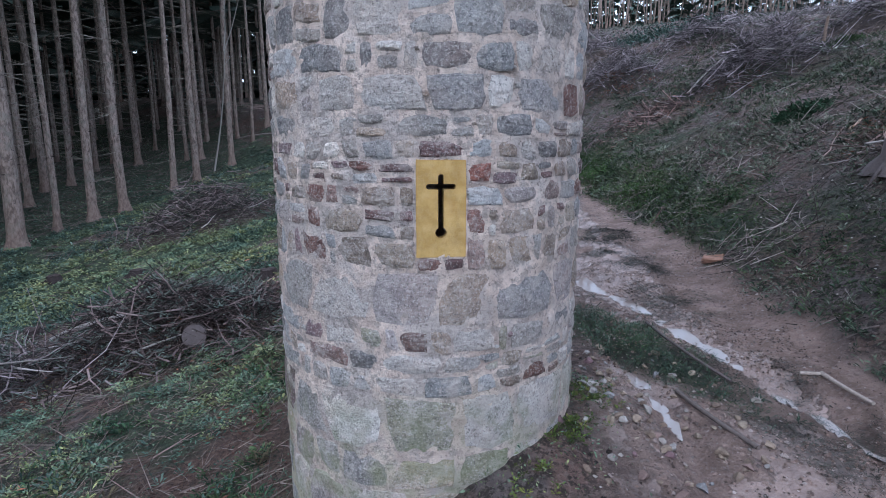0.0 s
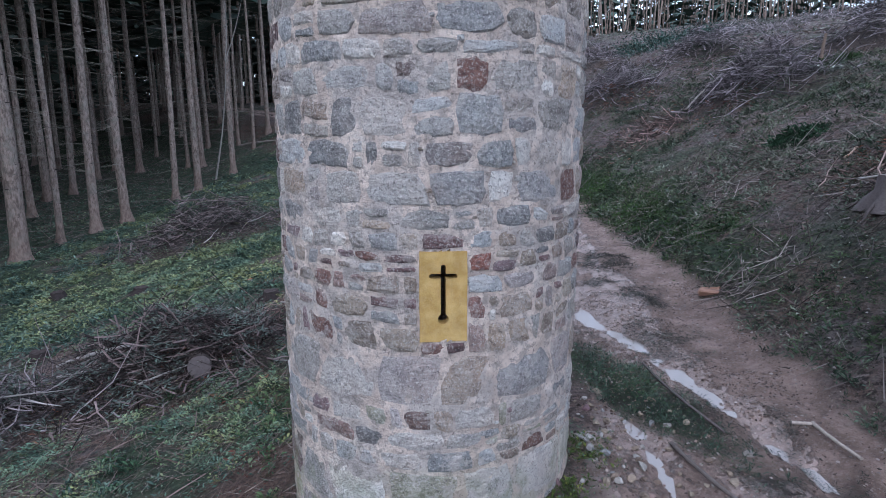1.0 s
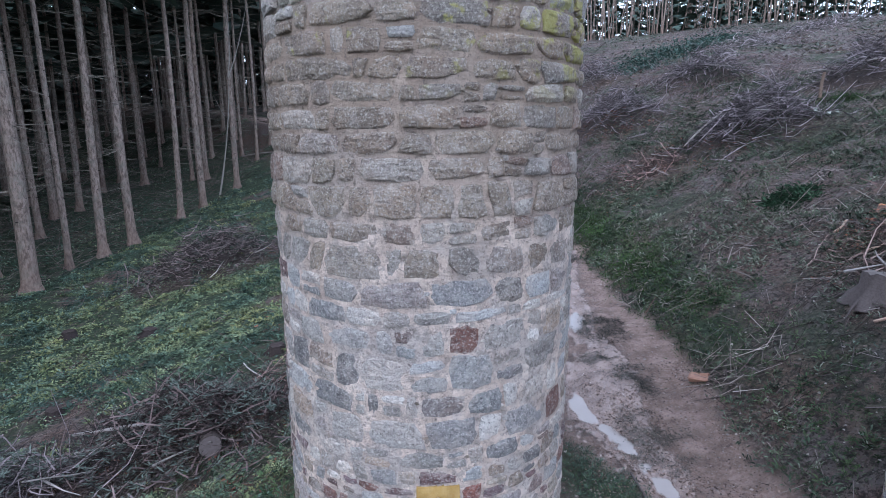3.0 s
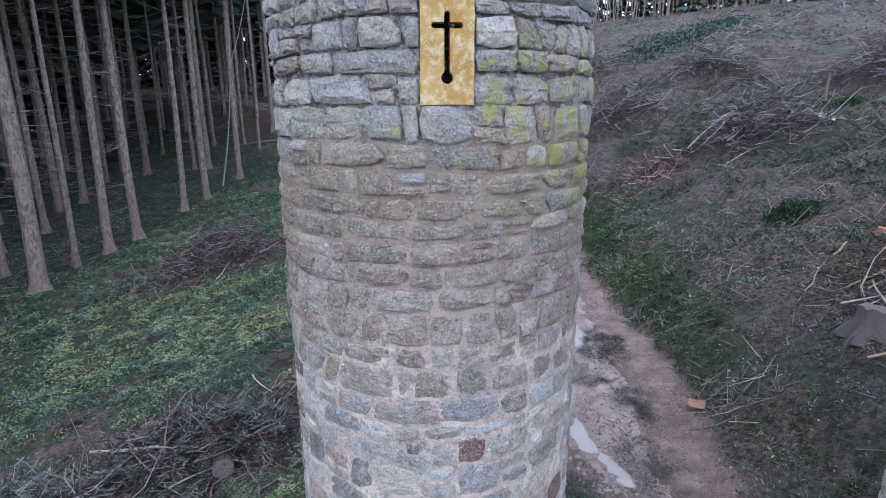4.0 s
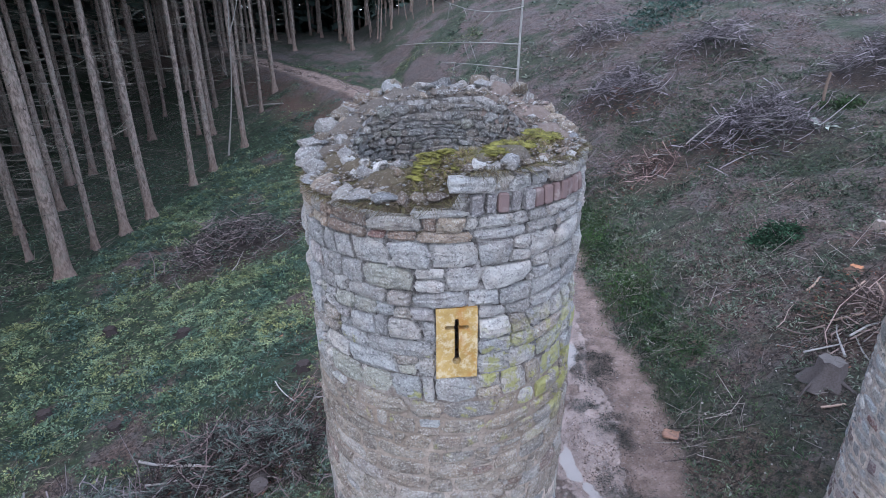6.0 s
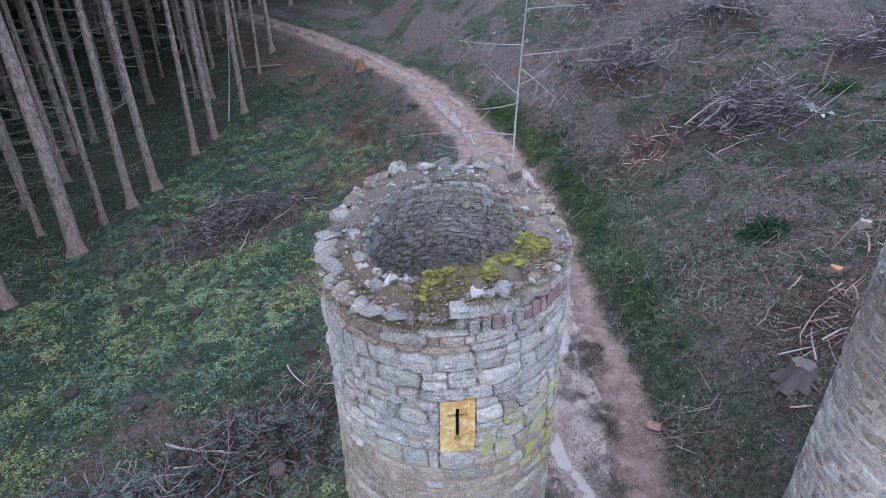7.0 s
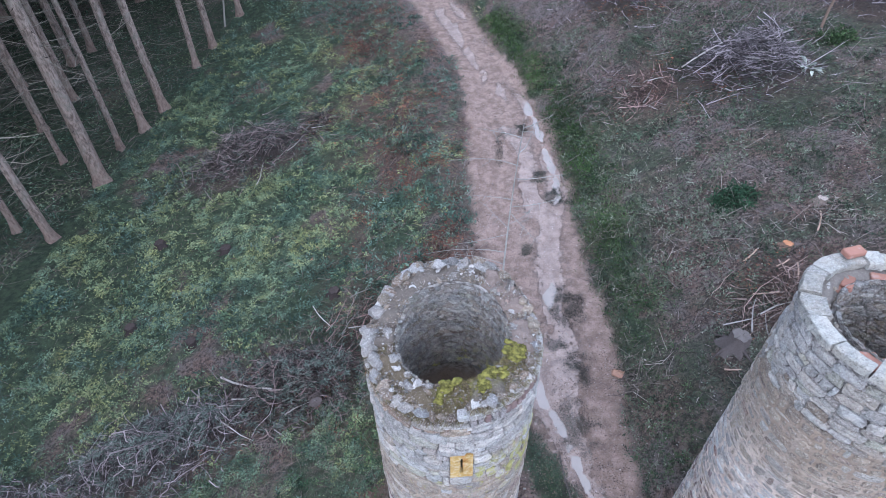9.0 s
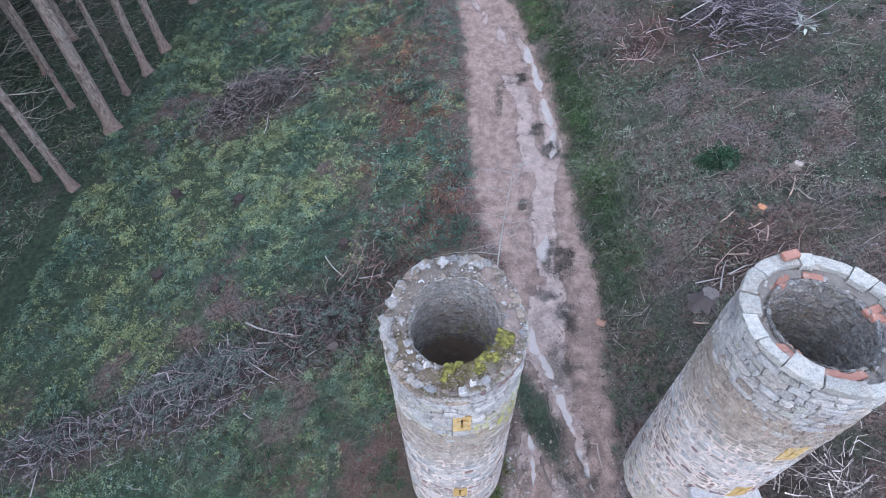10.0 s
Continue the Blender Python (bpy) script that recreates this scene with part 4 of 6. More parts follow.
ob.matrix_parent_inverse = back_a
ob = tagged(part("withered_grass", straw.mesh("withered_grass", STICK), tower_a), kind="stuff")
ob.matrix_parent_inverse = back_a

# dead sapling rooted in the wall head
sap = thing("dead_sapling", "thin leafless grey sapling rooted in the wall top", "tree", (0.47, 4.2, 5.66))
srng = random.Random(9)
PALE = np.array([0.27, 0.26, 0.25])
V, F = stick((0, 0, -0.06), (0.045, 0.02, 1), 2.2, 0.0125, srng, 6, 0.0, 6)
part("stem", mesh_np("stem", V, F, STICK, PALE, True), sap)
for h, az, ln, up, dr in ((0.1, 205, 0.62, 0.3, -0.55), (0.16, 232, 0.5, 0.25, -0.6), (0.2, 185, 0.5, 0.35, -0.45), (0.42, 168, 0.62, 0.18, -0.1), (0.6, 182, 0.95, 0.12, -0.12), (0.86, 200, 0.75, -0.25, 0.35), (0.92, 150, 0.35, 0.5, 0.2), (1.0, 20, 0.3, 0.45, 0.1), (1.12, -38, 0.4, -0.5, -0.1), (1.22, 8, 0.5, 0.08, 0.0), (1.3, 172, 0.5, 0.0, 0.05), (1.55, 5, 0.5, 0.05, 0.0), (1.7, 175, 0.7, 0.25, -0.2), (1.85, 60, 0.35, 0.3, 0.1), (2.0, 190, 0.45, 0.35, 0.0), (2.1, 10, 0.3, 0.4, 0.0)):
    p = np.array([0.045 * h, 0.02 * h, h])
    dirn = np.array([math.cos(radians(az)), math.sin(radians(az)), up])
    V, F = stick(p, dirn, ln, 0.005, srng, 4, dr, 5)
    br = part("branch", mesh_np("branch", V, F, STICK, PALE, True), sap)
    tw = Heap()
    for _ in range(5):
        f = srng.uniform(0.3, 0.95)
        q = p + dirn / np.linalg.norm(dirn) * ln * f + np.array([0, 0, dr * ln * f * f])
        tw.add(*stick(q, (srng.uniform(-0.5, 0.5), srng.uniform(-0.5, 0.5), srng.uniform(-1, 0.2)), srng.uniform(0.05, 0.16), 0.003, srng, 3, 0, 1), PALE)
    tagged(part("twigwork", tw.mesh("twigwork", STICK), br), kind="stuff")

# ---- head of the capped tower ----
BX, BY, RB = TOWER_B
cap = part("rubble_core", ring_cap("rubble_core", BX, BY, 0.615, 0.95, lambda a: 6.02, lambda a: 6.13, 0.04, lambda a, f, x, y: np.array([0.30, 0.27, 0.25])), tower_b, "rubble core of the wall")
cap.matrix_parent_inverse = back_b
d = 0
while d < 358:
    step = min(rrng.choice((11, 16, 20, 24, 28)) + rrng.uniform(-2, 2), 360 - d)
    a0, a1 = radians(d + 0.5), radians(d + step - 0.5)
    ro, ri = 1.0 + rrng.uniform(-0.02, 0.015), 0.79 + rrng.uniform(-0.05, 0.07)
    zt, th = 6.23 + rrng.uniform(-0.025, 0.02), 0.10
    V = []
    for zz in (zt - th, zt - 0.015, zt):
        g = 0.012 if zz == zt else 0
        for k in range(5):
            a = a0 + (a1 - a0) * k / 4
            V.append((BX + (ro - g + rrng.uniform(-0.014, 0.014)) * math.sin(a), BY - (ro - g) * math.cos(a), zz + rrng.uniform(-0.004, 0.004)))
        for k in range(4, -1, -1):
            a = a0 + (a1 - a0) * k / 4
            V.append((BX + (ri + g) * math.sin(a), BY - (ri + g + rrng.uniform(-0.012, 0.012)) * math.cos(a), zz + rrng.uniform(-0.004, 0.004)))
    F = [(l * 10 + m, l * 10 + (m + 1) % 10, (l + 1) * 10 + (m + 1) % 10, (l + 1) * 10 + m) for l in range(2) for m in range(10)]
    F += [(20 + k, 21 + k, 28 - k, 29 - k) for k in range(4)]
    ob = part("capstone", mesh_np("capstone", V, F, STONE, np.array((0.50, 0.485, 0.45)) * rrng.uniform(0.65, 1.1)), tower_b, "pale flat capping stone")
    ob.matrix_parent_inverse = back_b
    d += step
long_brick = block(0.24, 0.115, 0.07, BRICK_B, rrng, None, 0.006, 0.01)
for dd, q, z, rz in ((-172, 0.92, 6.29, 10), (168, 0.70, 6.10, -5), (-160, 0.69, 6.08, 30), (-150, 0.72, 6.06, 15), (-62, 0.70, 6.09, 60), (-52, 0.69, 6.08, 70), (-20, 0.70, 6.10, 20), (-8, 0.71, 6.10, -10), (4, 0.69, 6.09, 15), (95, 0.71, 6.10, 80), (105, 0.70, 6.09, 95)):
    a = radians(dd)
    ob = part("brick", long_brick, tower_b)
    ob.matrix_parent_inverse = back_b
    ob.matrix_basis = pose(BX + q * math.sin(a), BY - q * math.cos(a), z - 0.02, rrng.uniform(-8, 8), rrng.uniform(-8, 8), dd + rz)
for _ in range(190):
    w = rrng.uniform(0.02, 0.065)
    rim_stone(radians(rrng.uniform(-180, 180)), rrng.uniform(0.64, 0.80), w, w * 0.8, w * 0.6, any_tint(0.2), 0.3, tower_b, back_b, BX, BY, lambda a: 6.04, lambda a: 6.08, 0.6, 0.9, "loose_stone")
ob = part("ledge_slab", block(1.15, 0.55, 0.10, STONE, rrng, (0.55, 0.55, 0.56), 0.012, 0.015), tower_b, "pale stone slab jutting from the wall")
ob.matrix_parent_inverse = back_b
ob.matrix_basis = pose(BX - 0.05, BY - 1.1, 2.33, -6, 2, 0)


# ---- spruce wood ----
def tree_shape(rng, full=True, low=None, r0=0.13):
    """Arrays of a tall spruce: trunk with a flared foot, whorls of dead branches and knotty stubs, crown."""
    tall = rng.uniform(17, 22)
    zs = np.array([-0.4, 0.0, 0.18, 0.5, 1.5, 4, 7, 10, 14, tall])
    rr = r0 * np.array([1.9, 1.6, 1.25, 1.06, 1.0, 0.9, 0.78, 0.62, 0.4, 0.05])
    n = 10 if full else 6
    wx, wy = rng.uniform(-0.014, 0.014), rng.uniform(-0.014, 0.014)
    bend_a = rng.uniform(0, 6)

    def axis(z):
        return np.array([wx * z + 0.06 * math.sin(z * 0.35 + bend_a), wy * z + 0.06 * math.cos(z * 0.3 + bend_a), z])
    V, T = [], []
    for z, q in zip(zs, rr):
        ox, oy, _ = axis(z)
        for k in range(n):
            a = TAU * k / n
            f = 1 + (0.22 * math.sin(3 * a + bend_a) if z < 0.3 else 0.04 * math.sin(2 * a))
            V.append((ox + q * f * math.cos(a), oy + q * f * math.sin(a), z))
            T.append([max(0.0, 1 - z / 1.6)] * 3)
    F = [(i * n + k, i * n + (k + 1) % n, (i + 1) * n + (k + 1) % n, (i + 1) * n + k) for i in range(len(zs) - 1) for k in range(n)]
    trunk = (np.array(V), np.array(F), np.array(T))
    heap = Heap()
    z = 1.0
    while z < 12.5:
        z += rng.uniform(0.3, 0.5) if full else rng.uniform(0.7, 1.2)
        for _ in range(rng.randint(3, 5) if full else 2):
            a, stub = rng.uniform(0, TAU), rng.random() < (0.75 if z < 2.2 else 0.3)
            ln = rng.uniform(0.04, 0.14) + r0 if stub else rng.uniform(0.6, 2.3) * min(1.0, 0.45 + z / 8)
            d = np.array([math.cos(a), math.sin(a), rng.uniform(-0.35, 0.1)])
            thick = rng.uniform(0.02, 0.034) if stub else rng.uniform(0.007, 0.014)
            tone = np.array([0.25, 0.225, 0.19] if not stub else [0.06, 0.048, 0.043]) * rng.uniform(0.5, 1.3)
            p, up = axis(z), rng.uniform(0.0, 0.35)
            heap.add(*stick(p, d, ln, thick, rng, 3, 0.0 if stub else up, 1 if stub else 2), tone)
            if full and not stub:
                for _ in range(2):
                    f = rng.uniform(0.4, 0.95)
                    dd = d * 0.7 + np.array([rng.uniform(-0.7, 0.7), rng.uniform(-0.7, 0.7), rng.uniform(-0.4, 0.3)])
                    heap.add(*stick(p + d / np.linalg.norm(d) * ln * f + np.array([0, 0, up * ln * f * f]), dd, rng.uniform(0.15, 0.5), 0.004, rng, 3, 0.1, 1), tone * 0.9)
    dead = (np.concatenate(heap.v), np.concatenate(heap.f), np.concatenate(heap.t))
    heap = Heap()
    low = low or (11.0 if full else 7.0)
    count = 22 if full else 33
    for k in range(count):
        f = k / count
        z = low + (tall - low - 0.3) * f
        a = k * 2.4 + rng.uniform(-0.4, 0.4)
        ln = (0.6 + 2.3 * (1 - f)) * rng.uniform(0.75, 1.15)
        half = 0.3 + 0.65 * (1 - f)
        ca, sa = math.cos(a), math.sin(a)
        pts = []
        for q in range(4):
            x = ln * q / 3
            wq = half * (0.35, 1.0, 0.8, 0.1)[q] * rng.uniform(0.8, 1.2)
            zz = z - 0.35 * x * x / ln - rng.uniform(0, 0.15)
            for sgn in (-1, 1):
                pts.append((ca * x - sa * wq * sgn, sa * x + ca * wq * sgn, zz - rng.uniform(0.05, 0.3)))
        heap.add(pts, [(0, 1, 3, 2), (2, 3, 5, 4), (4, 5, 7, 6)], np.array([0.055, 0.08, 0.068]) * rng.uniform(0.7, 1.5))
    crown = (np.concatenate(heap.v), np.concatenate(heap.f), np.concatenate(heap.t))
    return trunk, dead, crown


trng = random.Random(5)
SPRUCES = [tree_shape(trng, r0=r0) for r0 in (0.15, 0.235, 0.115, 0.17, 0.18, 0.135, 0.155, 0.145, 0.10)]
FAR = [tree_shape(trng, False) for _ in range(4)]
THICKET = [tree_shape(trng, False, 0.8) for _ in range(3)]
kinds = []
for trunk, dead, crown in SPRUCES:
    base = thing("spruce_tree", "tall spruce with a bare grey trunk and dead branch stubs", "tree", (0, 0, -60), "spruces at the wood's edge")
    part("trunk", mesh_np("trunk", trunk[0], trunk[1], BARK, trunk[2], True), base)
    tagged(part("dead_branchwork", mesh_np("dead_branchwork", *dead[:2], STICK, dead[2]), base), kind="stuff")
    tagged(part("crown", mesh_np("crown", *crown[:2], NEEDLE, crown[2]), base), kind="stuff")
    kinds.append(base)


def plant_tree(k, x, y, turn, size=1.0):
    m = pose(x, y, zat(x, y), trng.uniform(-1, 1), trng.uniform(-1, 1), turn) @ Matrix.Diagonal((size, size, 1, 1))
    if kinds[k].location.z < -50:
        kinds[k].matrix_basis = m
        return kinds[k]
    kinds[k].scale = (1, 1, 1)
    return copy_thing(kinds[k], m)


# the wood's edge, and the trunks that stand in the second row
edge_trees = [(-13.9, 13.8), (-13.5, 16.85), (-13.6, 18.85), (-13.05, 20.2), (-12.8, 21.7), (-12.25, 24.8), (-11.95, 26.6), (-11.2, 29.1), (-11.5, 33.5)]
second_row = [(-18.7, 25.5, 4), (-18.2, 26.8, 0), (-21.8, 28.0, 0), (-17.8, 32.0, 3), (-14.0, 31.7, 6), (-13.0, 35.2, 8), (-11.3, 36.0, 7), (-18.7, 35.9, 8), (-14.95, 32.2, 8), (-15.4, 36.0, 5), (-17.5, 20.4, 0), (-15.4, 14.3, 2), (-15.6, 18.2, 8), (-17.2, 22.6, 5)]
placed = []
for i, (x, y) in enumerate(edge_trees):
    plant_tree(i, x, y, trng.uniform(0, 360))
    placed.append((x, y))
for x, y, k in second_row:
    plant_tree(k, x, y, trng.uniform(0, 360))
    placed.append((x, y))
cand = []
for _ in range(15000):
    x, y = trng.uniform(-62, 45), trng.uniform(-8, 90)
    room = 1.15 if x > -7 and y < 58 else 2.5 if x > -7 else 2.0
    inside = x + 5.5 if 9 < y < 37 else x + 1 if y < 44 else x
    if in_forest(np.array([inside]), np.array([y]))[0] and in_forest(np.array([x]), np.array([y]))[0] and all((x - a) ** 2 + (y - b) ** 2 > room ** 2 for a, b in placed):
        placed.append((x, y))
        cand.append((x, y))
cand.sort(key=lambda q: math.hypot(q[0] + 2, q[1]) if q[0] < -7 else 500 + q[1])
far_wood = {"trunk": Heap(), "dead": Heap(), "crown": Heap()}
count = 0
for i, (x, y) in enumerate(cand):
    turn = trng.uniform(0, 360)
    if x < -7 and i < 120:
        plant_tree(trng.choice((0, 2, 3, 5, 6, 7, 8, 8)), x, y, turn, trng.uniform(0.8, 1.05))
        continue
    back = x < -34 or y > 62
    if x < -7 and not back and trng.random() < 0.25:
        continue
    count += 1
    low_ring = back and x > -7
    young = x > -7 and not back and trng.random() < 0.18
    shape = THICKET[trng.randrange(3)] if back or young else FAR[trng.randrange(4)]
    ca, sa, z = math.cos(turn), math.sin(turn), zat(x, y)
    rot = np.array([[ca, -sa, 0], [sa, ca, 0], [0, 0, 1]]) * (0.75 if low_ring else trng.choice((0.28, 0.35, 0.42, 0.5)) if x > -7 else 1.0)
    if x > -7:
        rot[2, 2] = 0.4 if young else rot[2, 2] if back else 0.8
        rot = np.array([[1, 0, trng.gauss(0, 0.07)], [0, 1, 0], [0, 0, 1]]) @ rot
    for key, arr in zip(("trunk", "dead", "crown"), shape):
        if x > -7 and not back and not young and (key == "crown" or (key == "dead" and count % 2)):
            continue
        far_wood[key].add(arr[0] @ rot.T + [x, y, z], arr[1], arr[2])
woods = thing("far_woods", "dark spruce wood standing far behind", "woods", kind="stuff")
for key, mat in (("trunk", BARK), ("dead", STICK), ("crown", NEEDLE)):
    tagged(part({"trunk": "trunks", "dead": "dead_branches", "crown": "crowns"}[key], far_wood[key].mesh(key, mat), woods), kind="stuff")


# ---- brushwood, stumps, stones, water ----
brng = random.Random(31)


def brush_pile(label, cx, cy, length, width, high, turn, n, tone, green=0):
    z0 = zat(cx, cy)
    pile = thing("brush_pile", label, "brush pile", (cx, cy, z0), "brushwood heaps in the clearing")
    back = Matrix.Translation((-cx, -cy, -z0))
    ca, sa = math.cos(radians(turn)), math.sin(radians(turn))
    heap, leaves = Heap(), Heap()

    def spot():
        u, v = brng.gauss(0, 0.5), brng.gauss(0, 0.5)
        x, y = cx + ca * u * length / 2 - sa * v * width / 2, cy + sa * u * length / 2 + ca * v * width / 2
        top = 1.25 * high * math.exp(-1.3 * (u * u + v * v)) * (0.65 + 0.8 * noise.noise((x * 1.9, y * 1.9, 5.0)))
        return x, y, zat(x, y) + max(0.0, top) * brng.uniform(0.0025, 1.0) ** 0.5
    for _ in range(int(n / 30)):
        x, y, z = spot()
        a = radians(turn) + brng.gauss(0, 0.9)
        d0 = np.array([math.cos(a), math.sin(a), brng.gauss(0.1, 0.3)])
        ln = brng.uniform(0.5, 1.3)
        p = np.array([x, y, z]) - 0.45 * ln * d0
        p[2] = max(p[2], zat(p[0], p[1]))
        shade = brng.choice((0.25, 0.35, 0.5, 1.0, 1.9))
        drp = brng.gauss(-0.05, 0.12)
        heap.add(*stick(p, d0, ln, brng.uniform(0.008, 0.018), brng, 4, drp, 3), np.array(tone) * shade * 1.1)
        side = np.cross(d0, (0, 0, 1.0))
        for k in range(11):
            f = 0.12 + 0.85 * k / 11
            q = p + d0 * ln * f + np.array([0, 0, drp * ln * f * f])
            dd = d0 * 0.8 + side * (1 if k % 2 else -1) * brng.uniform(0.5, 1.1) + np.array([0, 0, brng.gauss(0, 0.35)])
            heap.add(*stick(q, dd, ln * brng.uniform(0.15, 0.4) * (1.15 - f), 0.0035, brng, 3, -0.15, 1), np.array(tone) * shade * brng.uniform(0.6, 1.4))
    for i in range(int(0.9 * n)):
        x, y, z = spot()
        a = radians(turn) + brng.gauss(0, 1.0)
        dirn = (math.cos(a), math.sin(a), brng.gauss(0.12, 0.55))
        ln = brng.uniform(0.18, 0.7) * (1.7 if i % 11 == 0 else 1)
        p = np.array([x, y, z]) - 0.5 * ln * np.array(dirn)
        p[2] = max(p[2], zat(p[0], p[1]) - 0.03)
        heap.add(*stick(p, dirn, ln, brng.uniform(0.003, 0.008) + (0.009 if i % 8 == 0 else 0), brng, 3, brng.gauss(0, 0.35), 3, 0.14), np.array(tone) * (brng.uniform(0.12, 0.55) if i % 4 else brng.uniform(1.1, 2.4)))
    for _ in range(green):
        x, y, z = spot()
        a = brng.uniform(0, TAU)
        for k in range(6):
            dirn = np.array([math.cos(a + k - 3), math.sin(a + k - 3), brng.uniform(-0.3, 0.7)])
            side = np.array([-dirn[1], dirn[0], 0]) * 0.012
            q, ln = np.array([x, y, z + 0.05]), brng.uniform(0.05, 0.16)
            leaves.add([q, q + dirn * ln * 0.5 + side, q + dirn * ln, q + dirn * ln * 0.5 - side], [(0, 1, 2, 3)], np.array([0.10, 0.12, 0.105]) * brng.uniform(0.4, 1.6))
    ob = tagged(part("brushwood", heap.mesh("brushwood", STICK), pile), kind="stuff")
    ob.matrix_parent_inverse = back
    if green:
        ob = tagged(part("withering_foliage", leaves.mesh("withering_foliage", LEAF), pile), kind="stuff")
        ob.matrix_parent_inverse = back
    # a few stout pale poles lying on top
    for _ in range(5):
        x, y, z = spot()
        a = radians(turn) + brng.gauss(0, 0.6)
        ln = brng.uniform(0.6, 1.3)
        dirn = np.array([math.cos(a), math.sin(a), brng.uniform(-0.1, 0.3)])
        V, F = stick(np.array([x, y, zat(x, y) + high * 0.4]) - 0.5 * ln * dirn, dirn, ln, brng.uniform(0.012, 0.022), brng, 6, 0, 3)
        ob = part("branch", mesh_np("branch", V, F, STICK, np.array([0.30, 0.275, 0.265]) * brng.uniform(0.6, 1.3), True), pile)
        ob.matrix_parent_inverse = back
    return pile


DARKWOOD, GREYWOOD = (0.10, 0.076, 0.074), (0.145, 0.122, 0.127)
brush_pile("heap of dark cut branches and roots on the slope", -4.0, 7.35, 3.9, 2.0, 0.75, 8, 2700, DARKWOOD, 520)
brush_pile("long heap of withered conifer branches", -6.9, 5.95, 4.4, 2.0, 0.95, 20, 2700, GREYWOOD, 700)
brush_pile("low heap of grey twigs in the grass", -10.2, 4.7, 3.6, 1.5, 0.5, 15, 1200, GREYWOOD, 120)
brush_pile("grey brushwood heap below the trees", -7.7, 17.3, 4.8, 2.3, 1.1, 25, 2800, (0.14, 0.112, 0.112), 260)
brush_pile("grey brushwood heap below the trees", -5.2, 18.9, 1.8, 1.2, 0.4, 25, 300, DARKWOOD, 20)
brush_pile("heap of bleached branches on the bank", 8.3, 14.9, 3.1, 1.9, 0.9, -46, 2300, (0.20, 0.175, 0.19))
brush_pile("heap of bleached branches on the bank", 6.4, 20.8, 3.3, 2.1, 1.0, -50, 1700, (0.20, 0.175, 0.19))
brush_pile("heap of bleached branches on the bank", 10.1, 22.2, 3.3, 2.0, 0.85, -20, 1500, (0.20, 0.175, 0.19))
brush_pile("heap of bleached branches on the bank", 12.4, 16.2, 3.3, 2.0, 0.95, -50, 1500, (0.20, 0.175, 0.19))
brush_pile("heap of bleached branches on the bank", 7.0, 27.1, 3.2, 2.0, 0.8, -30, 900, (0.20, 0.175, 0.19))
brush_pile("straggling dead branches high on the bank", 17.0, 31.8, 5.0, 2.6, 0.8, 20, 800, (0.28, 0.25, 0.265))
brush_pile("straggling dead branches high on the bank", 23.6, 37.0, 5.5, 2.6, 0.8, 20, 700, (0.26, 0.23, 0.245))
brush_pile("straggling dead branches high on the bank", 29.4, 42.0, 6.5, 2.6, 0.9, 20, 700, (0.26, 0.23, 0.245))
brush_pile("reddish twig litter on the bank", 5.85, 15.6, 2.4, 1.6, 0.22, 20, 420, (0.19, 0.13, 0.12))
brush_pile("dry twig heap beside the taller tower", 6.3, 2.5, 2.4, 1.8, 0.55, 40, 650, (0.30, 0.26, 0.24))
brush_pile("reddish twig litter on the bank", 6.7, 7.5, 2.4, 1.7, 0.16, 30, 420, (0.15, 0.11, 0.10))
brush_pile("tangle of dark twigs beside the track", -2.4, 9.0, 2.2, 2.6, 0.25, 80, 480, (0.16, 0.11, 0.10), 20)


def log_piece(name, label, category, p, q, r, tone, bark_tone=None, sides=12, kind_of=STICK):
    """A sawn length of wood from p to q with its end faces."""
    p, q = np.array(p, float), np.array(q, float)
    ob = thing(name, label, category, tuple(p))
    V, F = stick((0, 0, 0), q - p, np.linalg.norm(q - p), r, brng, sides, 0, 3)
    k = len(V) // sides
    for i in range(k):
        ring = V[i * sides:(i + 1) * sides]
        c = ring.mean(0)
        V[i * sides:(i + 1) * sides] = c + (ring - c) / (1 - 0.75 * i / (k - 1)) * (1 - 0.15 * i / (k - 1))
    part("bark", mesh_np("bark", V, F, kind_of, np.array(bark_tone if bark_tone is not None else tone), True), ob)
    for ring, sgn in ((V[:sides], -1), (V[-sides:], 1)):
        c = ring.mean(0)
        n = (q - p) / np.linalg.norm(q - p) * 0.003 * sgn
        W = np.concatenate([c + (ring - c) * 0.97 + n, [c + n * 1.5]])
        part("cut_end", mesh_np("cut_end", W, [(m, (m + 1) % sides, sides) for m in range(sides)], CUT, np.array(tone)), ob, "sawn end grain")
    return ob


log_piece("log", "short grey log lying in the brush heap", "log", (-3.27, 6.78, -0.68), (-3.62, 7.4, -0.78), 0.155, (0.125, 0.105, 0.105), (0.10, 0.08, 0.075), 16)

# slim dead sapling leaning at the wood's edge, forked halfway
lean = thing("dead_sapling", "slim pale dead sapling, forked, leaning at the wood's edge", "tree", (-11.8, 28.2, zat(-11.8, 28.2)))
for p, dirn, ln, thick in (((0, 0, -0.1), (0.16, 0, 1), 6.2, 0.05), ((0.95, 0, 5.9), (0.03, 0.05, 1), 4.5, 0.03), ((0.95, 0, 5.9), (0.34, 0.0, 1), 4.2, 0.032), ((0.6, 0, 4.0), (-0.5, 0.1, 1), 1.2, 0.016), ((0.9, 0, 5.2), (0.7, 0.2, 0.8), 1.0, 0.014)):
    V, F = stick(p, dirn, ln, thick, brng, 6, 0.0, 5)
    part("stem" if ln > 2 else "branch", mesh_np("stem", V, F, STICK, np.array([0.30, 0.275, 0.255]), True), lean)

